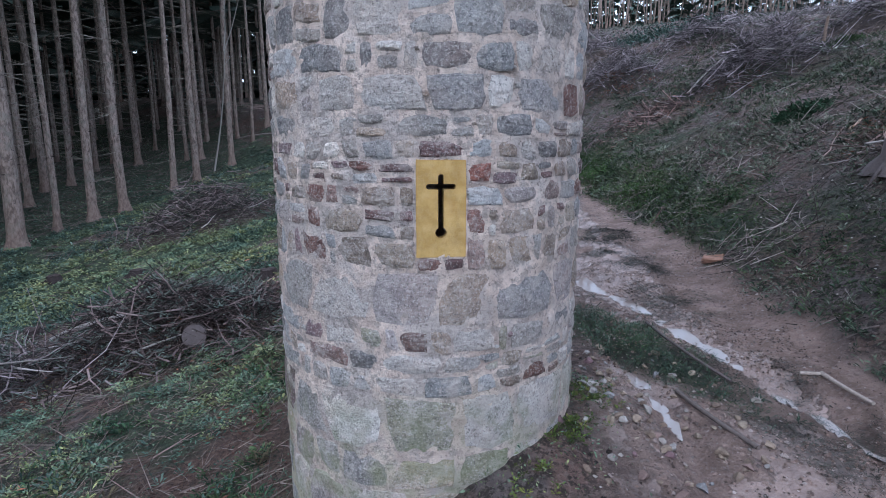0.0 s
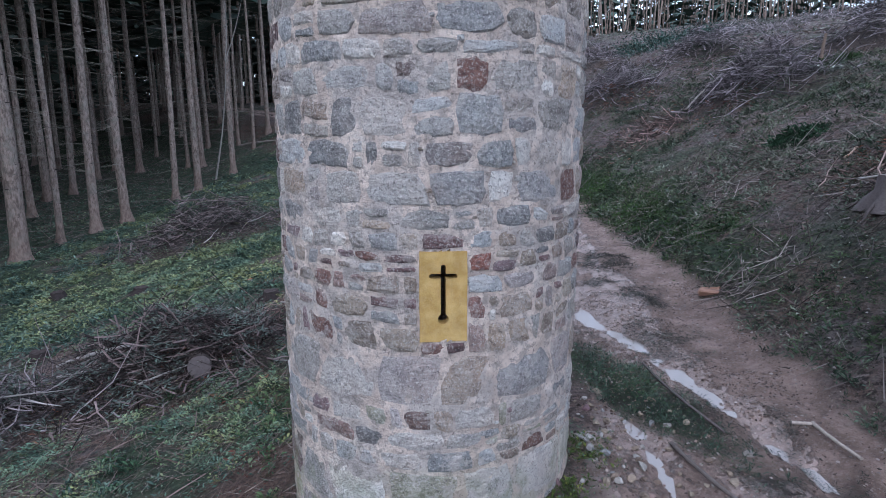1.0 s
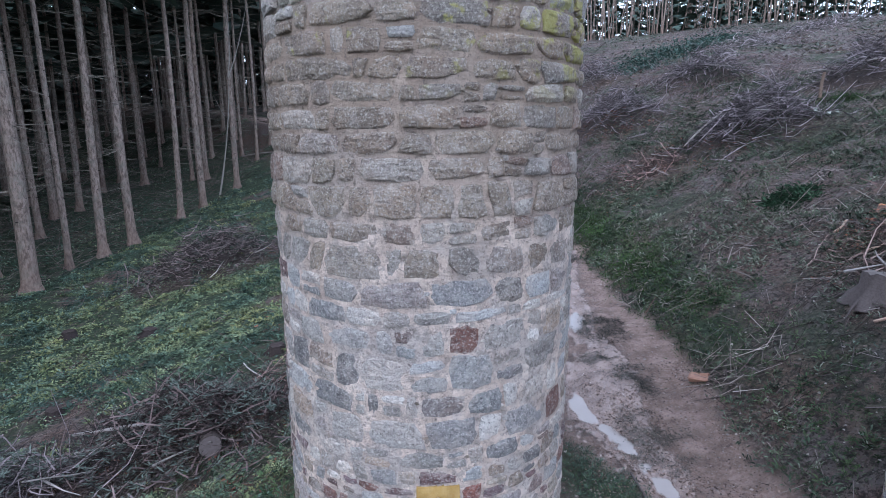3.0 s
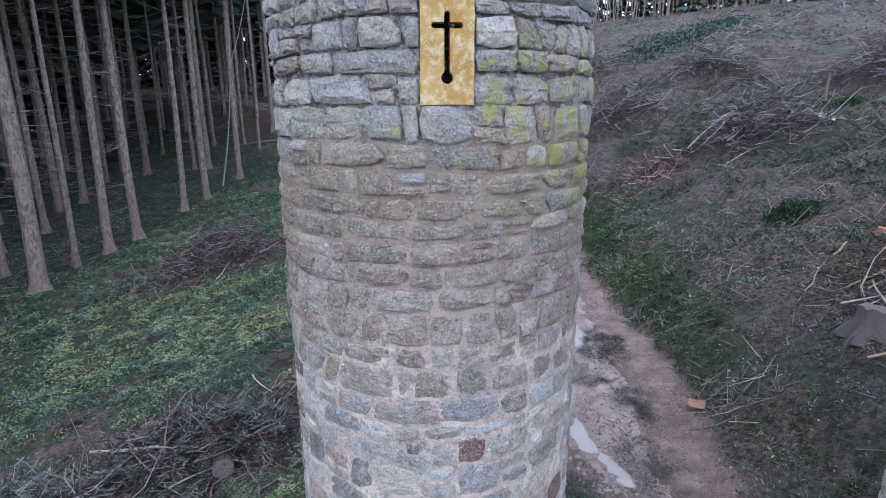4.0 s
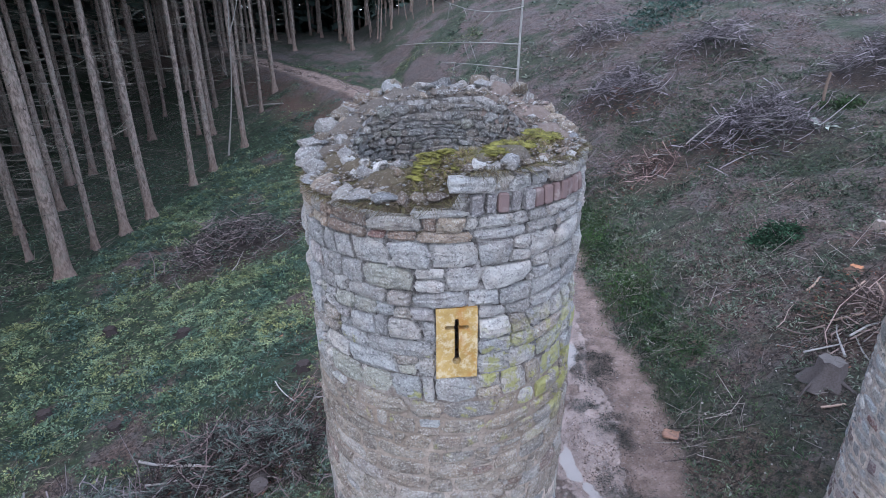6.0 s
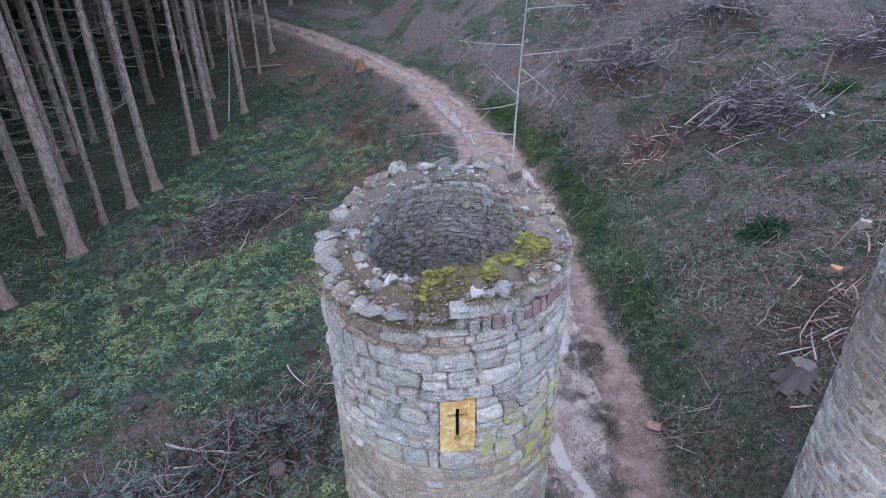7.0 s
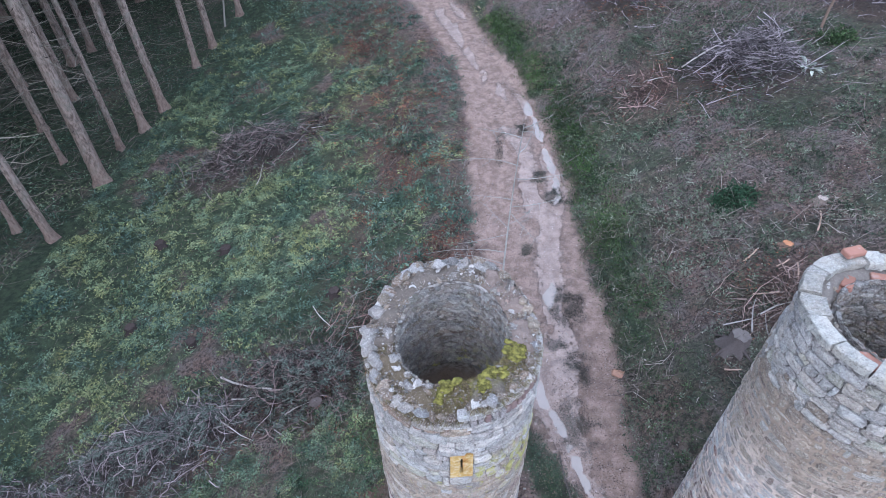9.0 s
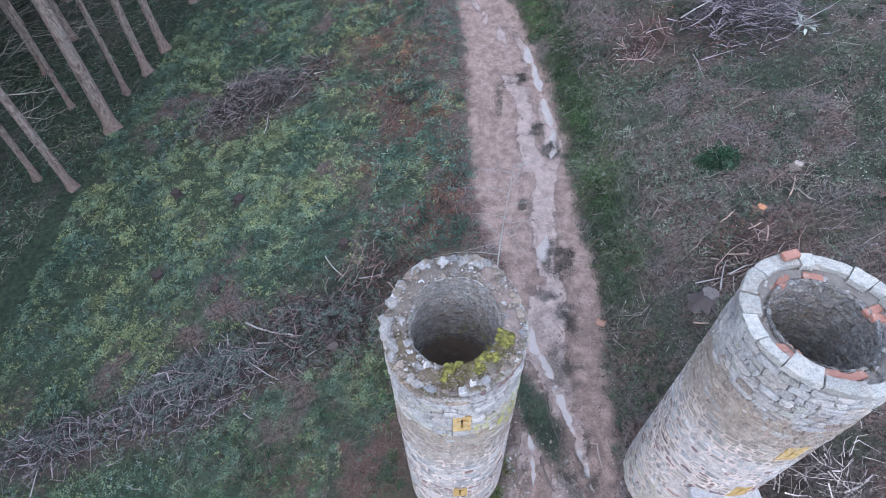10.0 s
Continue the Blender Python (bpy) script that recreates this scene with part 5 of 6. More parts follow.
log_piece("log", "thin pale pole lying on the brush heap", "log", (-5.9, 7.75, zat(-5.9, 7.75) + 0.35), (-4.3, 7.0, zat(-4.3, 7.0) + 0.5), 0.028, (0.36, 0.33, 0.32), None, 8)
log_piece("log", "split grey log on the muddy track", "log", (1.73, 3.74, zat(1.73, 3.74) + 0.015), (1.93, 3.02, zat(1.93, 3.02) + 0.02), 0.018, (0.17, 0.14, 0.13), (0.12, 0.10, 0.095), 8)
log_piece("branch", "long dark branch lying along the track", "branch", (2.0, 5.1, zat(2.0, 5.1) + 0.03), (2.22, 3.9, zat(2.22, 3.9) + 0.03), 0.014, (0.11, 0.09, 0.09), None, 7)
log_piece("branch", "crooked pale branch at the track's edge", "branch", (2.82, 4.02, zat(2.82, 4.02) + 0.02), (2.98, 3.98, zat(2.98, 3.98) + 0.03), 0.016, (0.34, 0.29, 0.26), None, 7)
log_piece("branch", "crooked pale branch at the track's edge", "branch", (2.97, 3.99, zat(2.97, 3.99) + 0.03), (3.0, 3.5, zat(3.0, 3.5) + 0.02), 0.016, (0.34, 0.29, 0.26), None, 7)
log_piece("branch", "pale dead branch reaching out of the heap", "branch", (7.0, 16.1, zat(7.0, 16.1) + 0.1), (7.75, 15.6, zat(7.75, 15.6) + 0.5), 0.024, (0.50, 0.47, 0.45), None, 7)
log_piece("branch", "pale stick in the grass", "branch", (-3.95, 9.9, zat(-3.95, 9.9) + 0.06), (-3.3, 9.1, zat(-3.3, 9.1) + 0.1), 0.014, (0.42, 0.39, 0.37), None, 7)
log_piece("log", "fallen thin trunk in front of the wood", "log", (-12.8, 34.6, zat(-12.8, 34.6) + 0.1), (-10.2, 33.7, zat(-10.2, 33.7) + 0.1), 0.05, (0.3, 0.26, 0.24), None, 8)
for p, q in (((6.15, 7.7), (6.55, 7.55)), ((6.95, 7.75), (7.1, 8.15)), ((6.75, 8.2), (7.0, 8.28)), ((7.7, 8.8), (7.95, 9.3)), ((6.3, 8.6), (6.6, 8.8)), ((5.2, 6.2), (5.45, 6.1))):
    log_piece("wood_splinter", "fresh pale split of wood on the bank", "wood", (*p, zat(*p) + 0.04), (*q, zat(*q) + 0.04), 0.02, (0.42, 0.30, 0.24), None, 5, CUT)

log_piece("snag", "thin broken brown snag standing on the bank", "stump", (10.55, 15.8, zat(10.55, 15.8) - 0.1), (10.58, 15.82, zat(10.55, 15.8) + 0.75), 0.045, (0.30, 0.22, 0.16), (0.17, 0.125, 0.10), 8)
chip = new("wood_slab", block(0.26, 0.15, 0.04, CUT, brng, (0.30, 0.175, 0.13), 0.05, 0.02))
chip.matrix_world = pose(3.48, 6.82, zat(3.48, 6.82) + 0.04, 8, -10, -28)
tagged(chip, "orange-brown slab of fresh wood by the track", "wood")


def stump(label, x, y, r, h, tone, top_tone, roots=6):
    ob = thing("tree_stump", label, "stump", (x, y, zat(x, y)), "stumps")
    n = 18
    V, ph = [], brng.uniform(0, 6)
    for z, k in ((-0.15, 2.0), (0.0, 1.55), (h * 0.4, 1.15), (h, 1.0)):
        for m in range(n):
            a = TAU * m / n
            f = 1 + (0.28 if z < h * 0.3 else 0.07) * math.sin(roots * a + ph) + brng.uniform(-0.04, 0.04)
            V.append((r * k * f * math.cos(a), r * k * f * math.sin(a), z + (brng.uniform(-0.02, 0.02) if z == h else 0)))
    F = [(i * n + m, i * n + (m + 1) % n, (i + 1) * n + (m + 1) % n, (i + 1) * n + m) for i in range(3) for m in range(n)]
    part("bark", mesh_np("bark", V, F, STICK, np.array(tone), True), ob)
    W = [(*v[:2], v[2] + 0.003) for v in V[-n:]] + [(0, 0, h + 0.006)]
    part("cut_face", mesh_np("cut_face", W, [(m, (m + 1) % n, n) for m in range(n)], CUT, np.array(top_tone)), ob, "sawn face")
    return ob


old_stump = stump("weathered grey stump with spreading roots", 5.55, 6.66, 0.17, 0.3, (0.12, 0.10, 0.098), (0.13, 0.112, 0.107))
for k in range(5):
    a = TAU * k / 5 + brng.uniform(-0.3, 0.3)
    ln = brng.uniform(0.3, 0.55)
    p = np.array([0.1 * math.cos(a), 0.1 * math.sin(a), 0.05])
    fall = zat(5.55 + ln * math.cos(a), 6.66 + ln * math.sin(a)) - zat(5.55, 6.66) - 0.08
    part("root", mesh_np("root", *stick(p, np.array([math.cos(a), math.sin(a), 0.0]), ln, 0.045, brng, 6, fall / ln, 4), STICK, np.array([0.12, 0.10, 0.098]) * brng.uniform(0.8, 1.2), True), old_stump)
stump("freshly cut stump with an orange face", 7.15, 8.7, 0.10, 0.08, (0.2, 0.13, 0.1), (0.42, 0.20, 0.11))
stump("rotten stump with a bare orange side", -4.95, 30.6, 0.2, 0.55, (0.2, 0.11, 0.07), (0.2, 0.13, 0.10))
stump("grey cut stump on the bank", 8.1, 9.6, 0.10, 0.08, (0.2, 0.16, 0.14), (0.36, 0.30, 0.27))
for x, y, r in ((-7.4, 12.8, 0.16), (-3.4, 10.3, 0.14), (-9.4, 9.9, 0.14), (-7.3, 9.2, 0.13), (-9.9, 13.4, 0.15)):
    stump("low rotten stump in the grass", x, y, r, 0.14, (0.04, 0.031, 0.03), (0.055, 0.042, 0.04))

# stones in the mud beside the tower
for i in range(130):
    x, y = (brng.gauss(1.62, 0.2), brng.uniform(2.7, 4.4)) if i < 60 else (brng.gauss(1.12, 0.16), brng.uniform(2.5, 5.0))
    w = brng.uniform(0.018, 0.05) * (1.3 if i % 6 == 0 else 1)
    rk = new("rock", rock_mesh(brng, w, w * brng.uniform(0.6, 0.95), w * 0.65, FIELD, np.array(brng.choice(TAN + TAN + RED[3:] + GREY[:4])) * brng.uniform(0.6, 0.95), 0.2, 2 if w > 0.04 else 1))
    rk.matrix_world = pose(x, y, zat(x, y) + w * 0.3, brng.uniform(-20, 20), brng.uniform(-20, 20), brng.uniform(0, 360))
    tagged(rk, "muddy rough stone lying in the track", "stone", "stones on the track")


def puddle(course, y0, y1, wide, deep, label):
    ys = np.arange(y0, y1 + 0.01, 0.06)
    c = course(ys)
    level = height(c, ys)
    k = 12
    level = np.convolve(np.pad(level, k, mode="edge"), np.ones(2 * k + 1) / (2 * k + 1), "valid") + deep
    V, F = [], []
    for i, y in enumerate(ys):
        taper = wide * min(1, (i + 0.3) / 9, (len(ys) - i - 0.7) / 9)
        V += [(c[i] - taper, y, level[i]), (c[i], y, level[i]), (c[i] + taper, y, level[i])]
        if i:
            a = 3 * (i - 1)
            F += [(a, a + 1, a + 4, a + 3), (a + 1, a + 2, a + 5, a + 4)]
    ob = new("puddle", mesh_np("puddle", V, F, WATER, smooth=True))
    return tagged(ob, label, "puddle", "puddles in the ruts", "structure")


puddle(rut_right, 4.25, 6.9, 0.34, 0.016, "long rain puddle in the wheel rut")
puddle(rut_right, 8.7, 9.7, 0.25, 0.014, "small rain puddle in the wheel rut")
puddle(rut_right, 12.6, 18.2, 0.24, 0.022, "narrow run of water along the bank's foot")
puddle(rut_right, 3.0, 4.0, 0.2, 0.004, "shallow broken puddle in the wheel rut")
puddle(rut_left, 3.15, 4.3, 0.15, 0.01, "shallow muddy puddle beside the stones")

# ---- ground plants and litter ----
nrng = np.random.default_rng(77)


def scatter(n, x0, x1, y0, y1, keep):
    x, y = nrng.uniform(x0, x1, n), nrng.uniform(y0, y1, n)
    k = keep(x, y) > nrng.uniform(0, 1, n)
    x, y = x[k], y[k]
    d2 = (x - TOWER_A[0]) ** 2 + (y - TOWER_A[1]) ** 2 > 0.97 ** 2
    d2 &= (x - TOWER_B[0]) ** 2 + (y - TOWER_B[1]) ** 2 > 0.97 ** 2
    x, y = x[d2], y[d2]
    return x, y, height(x, y)


def leaves(name, label, category, spots, size, tones, steep=0.7, lift=0.03, slim=0.4, mat=None):
    """Thousands of small leaves as one mesh."""
    x, y, z = spots
    n = len(x)
    az, el = nrng.uniform(0, TAU, n), nrng.uniform(-0.1, steep, n)
    ln = nrng.uniform(size[0], size[1], n) * np.interp(y, [3, 12], [0.5, 1])
    d = np.stack([np.cos(az) * np.cos(el), np.sin(az) * np.cos(el), np.sin(el)], 1)
    roll = nrng.uniform(-0.8, 0.8, n)
    s = np.stack([-np.sin(az) * np.cos(roll), np.cos(az) * np.cos(roll), np.sin(roll)], 1)
    clump = ramp(fbm(x * 3.1, y * 3.1, 63, 3), -0.15, 0.45)
    p = np.stack([x, y, z + nrng.uniform(0, 1, n) * lift * (0.3 + 3.2 * clump)], 1)
    L = ln[:, None]
    V = np.stack([p, p + d * L * 0.55 + s * L * slim * 0.5, p + d * L - [0, 0, 0.1] * L, p + d * L * 0.55 - s * L * slim * 0.5], 1).reshape(-1, 3)
    F = np.arange(4 * n).reshape(n, 4)
    tones = np.array(tones)
    patch = np.clip((fbm(x * 0.55, y * 0.55, 61) * 1.3 + fbm(x * 3, y * 3, 62) * 0.6 + 1) / 2 + nrng.normal(0, 0.09, n), 0, 0.999)
    col = tones[(patch * len(tones)).astype(int)] * (nrng.uniform(0.55, 1.35, n) * (0.55 + 0.9 * vnoise(x * 4.1, y * 4.1, 64)))[:, None]
    ob = new(name, mesh_np(name, V, F, mat or LEAF, np.repeat(col, 4, 0)))
    return tagged(ob, label, category, kind="stuff")


def tufts(name, label, category, spots, size, tones, blades=11, slim=0.3, steep=(0.15, 1.1)):
    """Small plants: leaves that spread from one root, thousands of plants as one mesh."""
    x, y, z = (np.repeat(q, blades) for q in spots)
    m, n = len(spots[0]), len(x)
    R = np.repeat(nrng.uniform(size[0], size[1], m) * np.interp(spots[1], [3, 12], [0.6, 1]), blades)
    az, el = nrng.uniform(0, TAU, n), nrng.uniform(steep[0], steep[1], n)
    d = np.stack([np.cos(az) * np.cos(el), np.sin(az) * np.cos(el), np.sin(el)], 1)
    roll = nrng.uniform(-0.5, 0.5, n)
    s = np.stack([-np.sin(az) * np.cos(roll), np.cos(az) * np.cos(roll), np.sin(roll)], 1)
    L = (R * nrng.uniform(0.5, 1.0, n))[:, None]
    p = np.stack([x, y, z], 1) + d * L * nrng.uniform(0, 0.6, n)[:, None]
    L = L * 0.7
    V = np.stack([p, p + d * L * 0.5 + s * L * slim * 0.5, p + d * L - [0, 0, 0.25] * L, p + d * L * 0.5 - s * L * slim * 0.5], 1).reshape(-1, 3)
    tones = np.array(tones)
    pick = np.clip((fbm(spots[0] * 0.6, spots[1] * 0.6, 93) + 1) / 2 + nrng.normal(0, 0.22, m), 0, 0.999)
    col = np.repeat(tones[(pick * len(tones)).astype(int)] * nrng.uniform(0.5, 1.45, m)[:, None], blades, 0) * nrng.uniform(0.65, 1.3, n)[:, None]
    return tagged(new(name, mesh_np(name, V, np.arange(4 * n).reshape(n, 4), LEAF, np.repeat(col, 4, 0))), label, category, kind="stuff")


def twigs(name, label, category, spots, size, thick, tones, steep=0.25):
    x, y, z = spots
    n = len(x)
    az, el = nrng.uniform(0, TAU, n), nrng.normal(0.02, steep, n)
    ln, th = nrng.uniform(size[0], size[1], n) * nrng.uniform(0.3, 1, n), nrng.uniform(thick[0], thick[1], n)
    d = np.stack([np.cos(az) * np.cos(el), np.sin(az) * np.cos(el), np.abs(np.sin(el))], 1)
    s = np.stack([-np.sin(az), np.cos(az), 0 * az], 1)
    t = np.cross(d, s)
    p = np.stack([x, y, z + 0.01], 1)
    q = p + d * ln[:, None]
    q[:, 2] = np.maximum(q[:, 2] - z, 0) + height(q[:, 0], q[:, 1])
    rings = []
    for c, k in ((p, 1.0), (q, 0.35)):
        for a in (TAU / 4, TAU * 7 / 12, TAU * 11 / 12):
            rings.append(c + (th * k)[:, None] * (math.cos(a) * s + math.sin(a) * t))
    V = np.stack(rings, 1).reshape(-1, 3)
    b = 6 * np.arange(n)[:, None]
    F = np.concatenate([b + np.array([[i, (i + 1) % 3, 3 + (i + 1) % 3, 3 + i]]) for i in (0, 2)])
    tones = np.array(tones)
    col = tones[nrng.integers(0, len(tones), n)] * nrng.uniform(0.5, 1.4, n)[:, None]
    return tagged(new(name, mesh_np(name, V, F, STICK, np.repeat(col, 6, 0))), label, category, kind="stuff")


HERB = [(0.05, 0.08, 0.062), (0.09, 0.135, 0.10), (0.135, 0.185, 0.125), (0.19, 0.225, 0.125), (0.25, 0.265, 0.12)]
BLUISH = [(0.055, 0.075, 0.06), (0.09, 0.115, 0.095), (0.13, 0.155, 0.13), (0.19, 0.205, 0.165)]
RUST = [(0.06, 0.033, 0.028), (0.15, 0.062, 0.045), (0.26, 0.115, 0.075), (0.10, 0.066, 0.052)]


def tufty(x, y):
    return 0.06 + 0.94 * ramp(fbm(x * 3.1, y * 3.1, 63, 3) + 0.6 * fbm(x * 0.9, y * 0.9, 65, 2), -0.14, 0.34)


def free(x, y):
    return (1 - on_track(x, y)) * ~in_forest(x, y)


def speck(x, y, seed, scale=1.3):
    return ramp(fbm(x * scale, y * scale, seed, 3) + 0.3 * fbm(x * 4 * scale, y * 4 * scale, seed + 1, 2), -0.1, 0.35)


tufts("meadow_plants", "clumps of yellow-green clover and nettles on the slope", "undergrowth", scatter(19000, -13.5, -0.3, 2.5, 25, lambda x, y: speck(x, y, 101) * cover(x, y)[0] * free(x, y)), (0.07, 0.2), [(0.08, 0.12, 0.075), (0.14, 0.185, 0.105), (0.19, 0.22, 0.11), (0.235, 0.25, 0.115)], 10, 0.42)
tufts("meadow_weeds", "dark bluish weeds scattered over the slope", "undergrowth", scatter(19000, -13.5, 0.5, 2.5, 32, lambda x, y: speck(x, y, 103, 0.9) * free(x, y)), (0.09, 0.24), [(0.05, 0.08, 0.066), (0.09, 0.135, 0.11), (0.15, 0.205, 0.165)], 10, 0.3)
tufts("bank_tufts", "dark green weed tufts rooted in the bank", "undergrowth", scatter(21000, 3.2, 13, 2.5, 24, lambda x, y: speck(x, y, 105, 1.0) * free(x, y)), (0.07, 0.24), [(0.035, 0.05, 0.036), (0.065, 0.09, 0.062), (0.11, 0.14, 0.10), (0.19, 0.205, 0.165)], 10, 0.24)
tufts("bank_tufts", "withered grey-brown tufts on the bank", "undergrowth", scatter(10000, 3.2, 15, 2.5, 26, lambda x, y: speck(x, y, 107, 1.1) * free(x, y)), (0.08, 0.22), [(0.05, 0.036, 0.033), (0.11, 0.08, 0.07), (0.17, 0.13, 0.115), (0.24, 0.20, 0.185)], 9, 0.12)
tufts("verge_weeds", "rank dark green weeds along the foot of the bank", "undergrowth", scatter(25000, 0, 6, 4.5, 24, lambda x, y: np.exp(-((x - edge(y) - 0.75) / 0.55) ** 2) * (0.25 + 0.75 * speck(x, y, 111)) * free(x, y)), (0.06, 0.2), [(0.035, 0.06, 0.033), (0.055, 0.09, 0.045), (0.085, 0.12, 0.06), (0.12, 0.145, 0.09)], 10, 0.25)
tufts("strip_grass", "dark bluish grass tufts between the ruts", "grass", scatter(2600, 0.8, 2.7, 3.0, 6.4, grass_strip), (0.07, 0.2), [(0.03, 0.045, 0.034), (0.05, 0.075, 0.055), (0.085, 0.115, 0.085)], 12, 0.14)
tufts("foot_moss", "green moss and weeds on the mound at the tower's foot", "moss", scatter(5000, 0.1, 1.6, 2.2, 4.0, lambda x, y: np.exp(-((np.hypot(x - TOWER_A[0], y - TOWER_A[1]) - 1.0) / 0.16) ** 2) * speck(x, y, 113, 2.0)), (0.03, 0.1), [(0.06, 0.085, 0.025), (0.10, 0.125, 0.035), (0.16, 0.17, 0.05)], 10, 0.4)
tufts("near_tufts", "fresh green plants and ferns near the tower", "undergrowth", scatter(4200, -6.5, -0.9, 2.0, 7.5, lambda x, y: speck(x, y, 109, 1.2)), (0.08, 0.26), [(0.03, 0.055, 0.035), (0.05, 0.09, 0.05), (0.085, 0.125, 0.06), (0.10, 0.085, 0.055)], 12, 0.24)
tufts("green_clump", "low bright green clump on the bank", "plant", scatter(700, 6.2, 7.2, 10.0, 10.9, lambda x, y: np.exp(-((x - 6.7) / 0.3) ** 2 - ((y - 10.45) / 0.28) ** 2)), (0.12, 0.26), [(0.03, 0.06, 0.036), (0.045, 0.085, 0.05)], 12, 0.3)
tufts("green_clump", "low bright green clump on the bank", "plant", scatter(500, 10.1, 11.1, 14.6, 15.6, lambda x, y: np.exp(-((x - 10.6) / 0.3) ** 2 - ((y - 15.1) / 0.3) ** 2)), (0.12, 0.26), [(0.045, 0.075, 0.035), (0.065, 0.105, 0.045)], 12, 0.3)
star = (np.full(5, 9.55) + nrng.uniform(-0.1, 0.1, 5), np.full(5, 14.1) + nrng.uniform(-0.1, 0.1, 5))
tufts("pale_rosette", "pale silvery thistle rosette on the bank", "plant", (*star, height(*star)), (0.4, 0.55), [(0.27, 0.30, 0.27), (0.33, 0.35, 0.31)], 9, 0.3, (0.1, 0.6))
leaves("meadow_herbs", "low green herbs and clover on the slope", "undergrowth", scatter(380000, -13.5, 0.5, 2.5, 24, lambda x, y: tufty(x, y) * cover(x, y)[0] * free(x, y)), (0.032, 0.105), HERB)
leaves("near_herbs", "tiny herbs in brown litter near the tower", "undergrowth", scatter(130000, -6.5, -0.6, 2.0, 8.5, lambda x, y: tufty(x, y) * (0.15 + 0.6 * cover(x, y)[0])), (0.02, 0.06), [*HERB, (0.12, 0.11, 0.06)])
twigs("near_litter", "brown twigs and stalks near the tower", "twigs", scatter(26000, -7, -0.6, 2.0, 9.5, lambda x, y: 0.35 + 0.65 * ramp(fbm(x * 1.5, y * 1.5, 83), -0.2, 0.4)), (0.06, 0.3), (0.0015, 0.004), [(0.13, 0.09, 0.075), (0.2, 0.16, 0.14), (0.05, 0.036, 0.03), (0.2, 0.17, 0.155)], 0.4)
leaves("bank_scrub", "matted dark scrub on the bank", "undergrowth", scatter(55000, 3.2, 13, 2.5, 22, lambda x, y: ramp(fbm(x * 1.7, y * 1.7, 66, 4), -0.15, 0.3) * free(x, y) * 0.8), (0.04, 0.13), [(0.045, 0.05, 0.04), (0.07, 0.075, 0.055), (0.10, 0.085, 0.07), (0.075, 0.10, 0.07), (0.15, 0.13, 0.11)], 0.9, 0.05, 0.2)
leaves("meadow_herbs", "low green herbs farther up the slope", "undergrowth", scatter(90000, -13, 2, 24, 40, lambda x, y: tufty(x, y) * cover(x, y)[0] * free(x, y)), (0.05, 0.14), HERB)
leaves("bank_plants", "sparse bluish weeds on the bank", "undergrowth", scatter(85000, 3.0, 15, 2.5, 24, lambda x, y: tufty(x, y) * (0.4 + 0.6 * cover(x, y)[0]) * free(x, y)), (0.03, 0.09), BLUISH)
leaves("bank_plants", "sparse bluish weeds far up the bank", "undergrowth", scatter(75000, 0, 38, 24, 56, lambda x, y: tufty(x, y) * (0.35 + 0.65 * cover(x, y)[0]) * (1 - on_track(x, y))), (0.1, 0.24), [*BLUISH, (0.20, 0.16, 0.13), (0.15, 0.115, 0.10)])
leaves("bramble_thicket", "low bluish-green bramble thicket on the bank", "undergrowth", scatter(30000, 8, 20, 27, 39, lambda x, y: np.exp(-((x - 13.3 - 0.93 * (y - 32.5)) / 1.5) ** 2)), (0.08, 0.22), [(0.04, 0.075, 0.062), (0.06, 0.105, 0.09), (0.085, 0.135, 0.115)], 1.0, 0.22)
leaves("bank_weeds", "small bluish-green weeds rooted in the bank", "undergrowth", scatter(95000, 2.5, 11, 3.0, 21, lambda x, y: 0.85 * ramp(fbm(x * 2.3, y * 2.3, 69, 5) + 0.25 * fbm(x * 9, y * 9, 70, 2), -0.3, 0.45) * free(x, y)), (0.04, 0.14), [(0.06, 0.07, 0.05), (0.09, 0.105, 0.07), (0.13, 0.145, 0.105), (0.17, 0.175, 0.135)], 1.0, 0.03, 0.22)
leaves("grass_tussocks", "narrow grass blades in tussocks on the bank", "grass", scatter(40000, 3.1, 12, 3.0, 20, lambda x, y: ramp(fbm(x * 1.6, y * 1.6, 74, 4), 0.18, 0.34) * free(x, y)), (0.08, 0.24), [(0.055, 0.085, 0.045), (0.085, 0.12, 0.065), (0.14, 0.155, 0.10)], 1.3, 0.01, 0.05)
leaves("trackside_weeds", "bluish-green weeds between the bracken by the track", "undergrowth", scatter(110000, -9, 1.5, 7, 32, lambda x, y: np.exp(-((x - edge(y) + 4.4) / 1.5) ** 2) * ramp(fbm(x * 0.9, y * 0.9, 87) + 0.4 * fbm(x * 3, y * 3, 88), 0.0, 0.3) * free(x, y)), (0.05, 0.17), [(0.06, 0.10, 0.08), (0.10, 0.15, 0.115), (0.15, 0.20, 0.15)], 1.0, 0.05, 0.35)
leaves("wood_floor_plants", "dim green plants on the wood floor", "undergrowth", scatter(60000, -26, -10, 8, 42, lambda x, y: in_forest(x, y) * np.clip(0.6 + fbm(x * 0.5, y * 0.5, 71), 0, 1)), (0.06, 0.16), HERB[:4])
leaves("russet_bracken", "withered russet bracken and needles", "leaf litter", scatter(280000, -6, 8, 3, 26, lambda x, y: cover(x, y)[1] * free(x, y) * tufty(x, y)), (0.04, 0.14), RUST, 0.5, 0.05, 0.22)
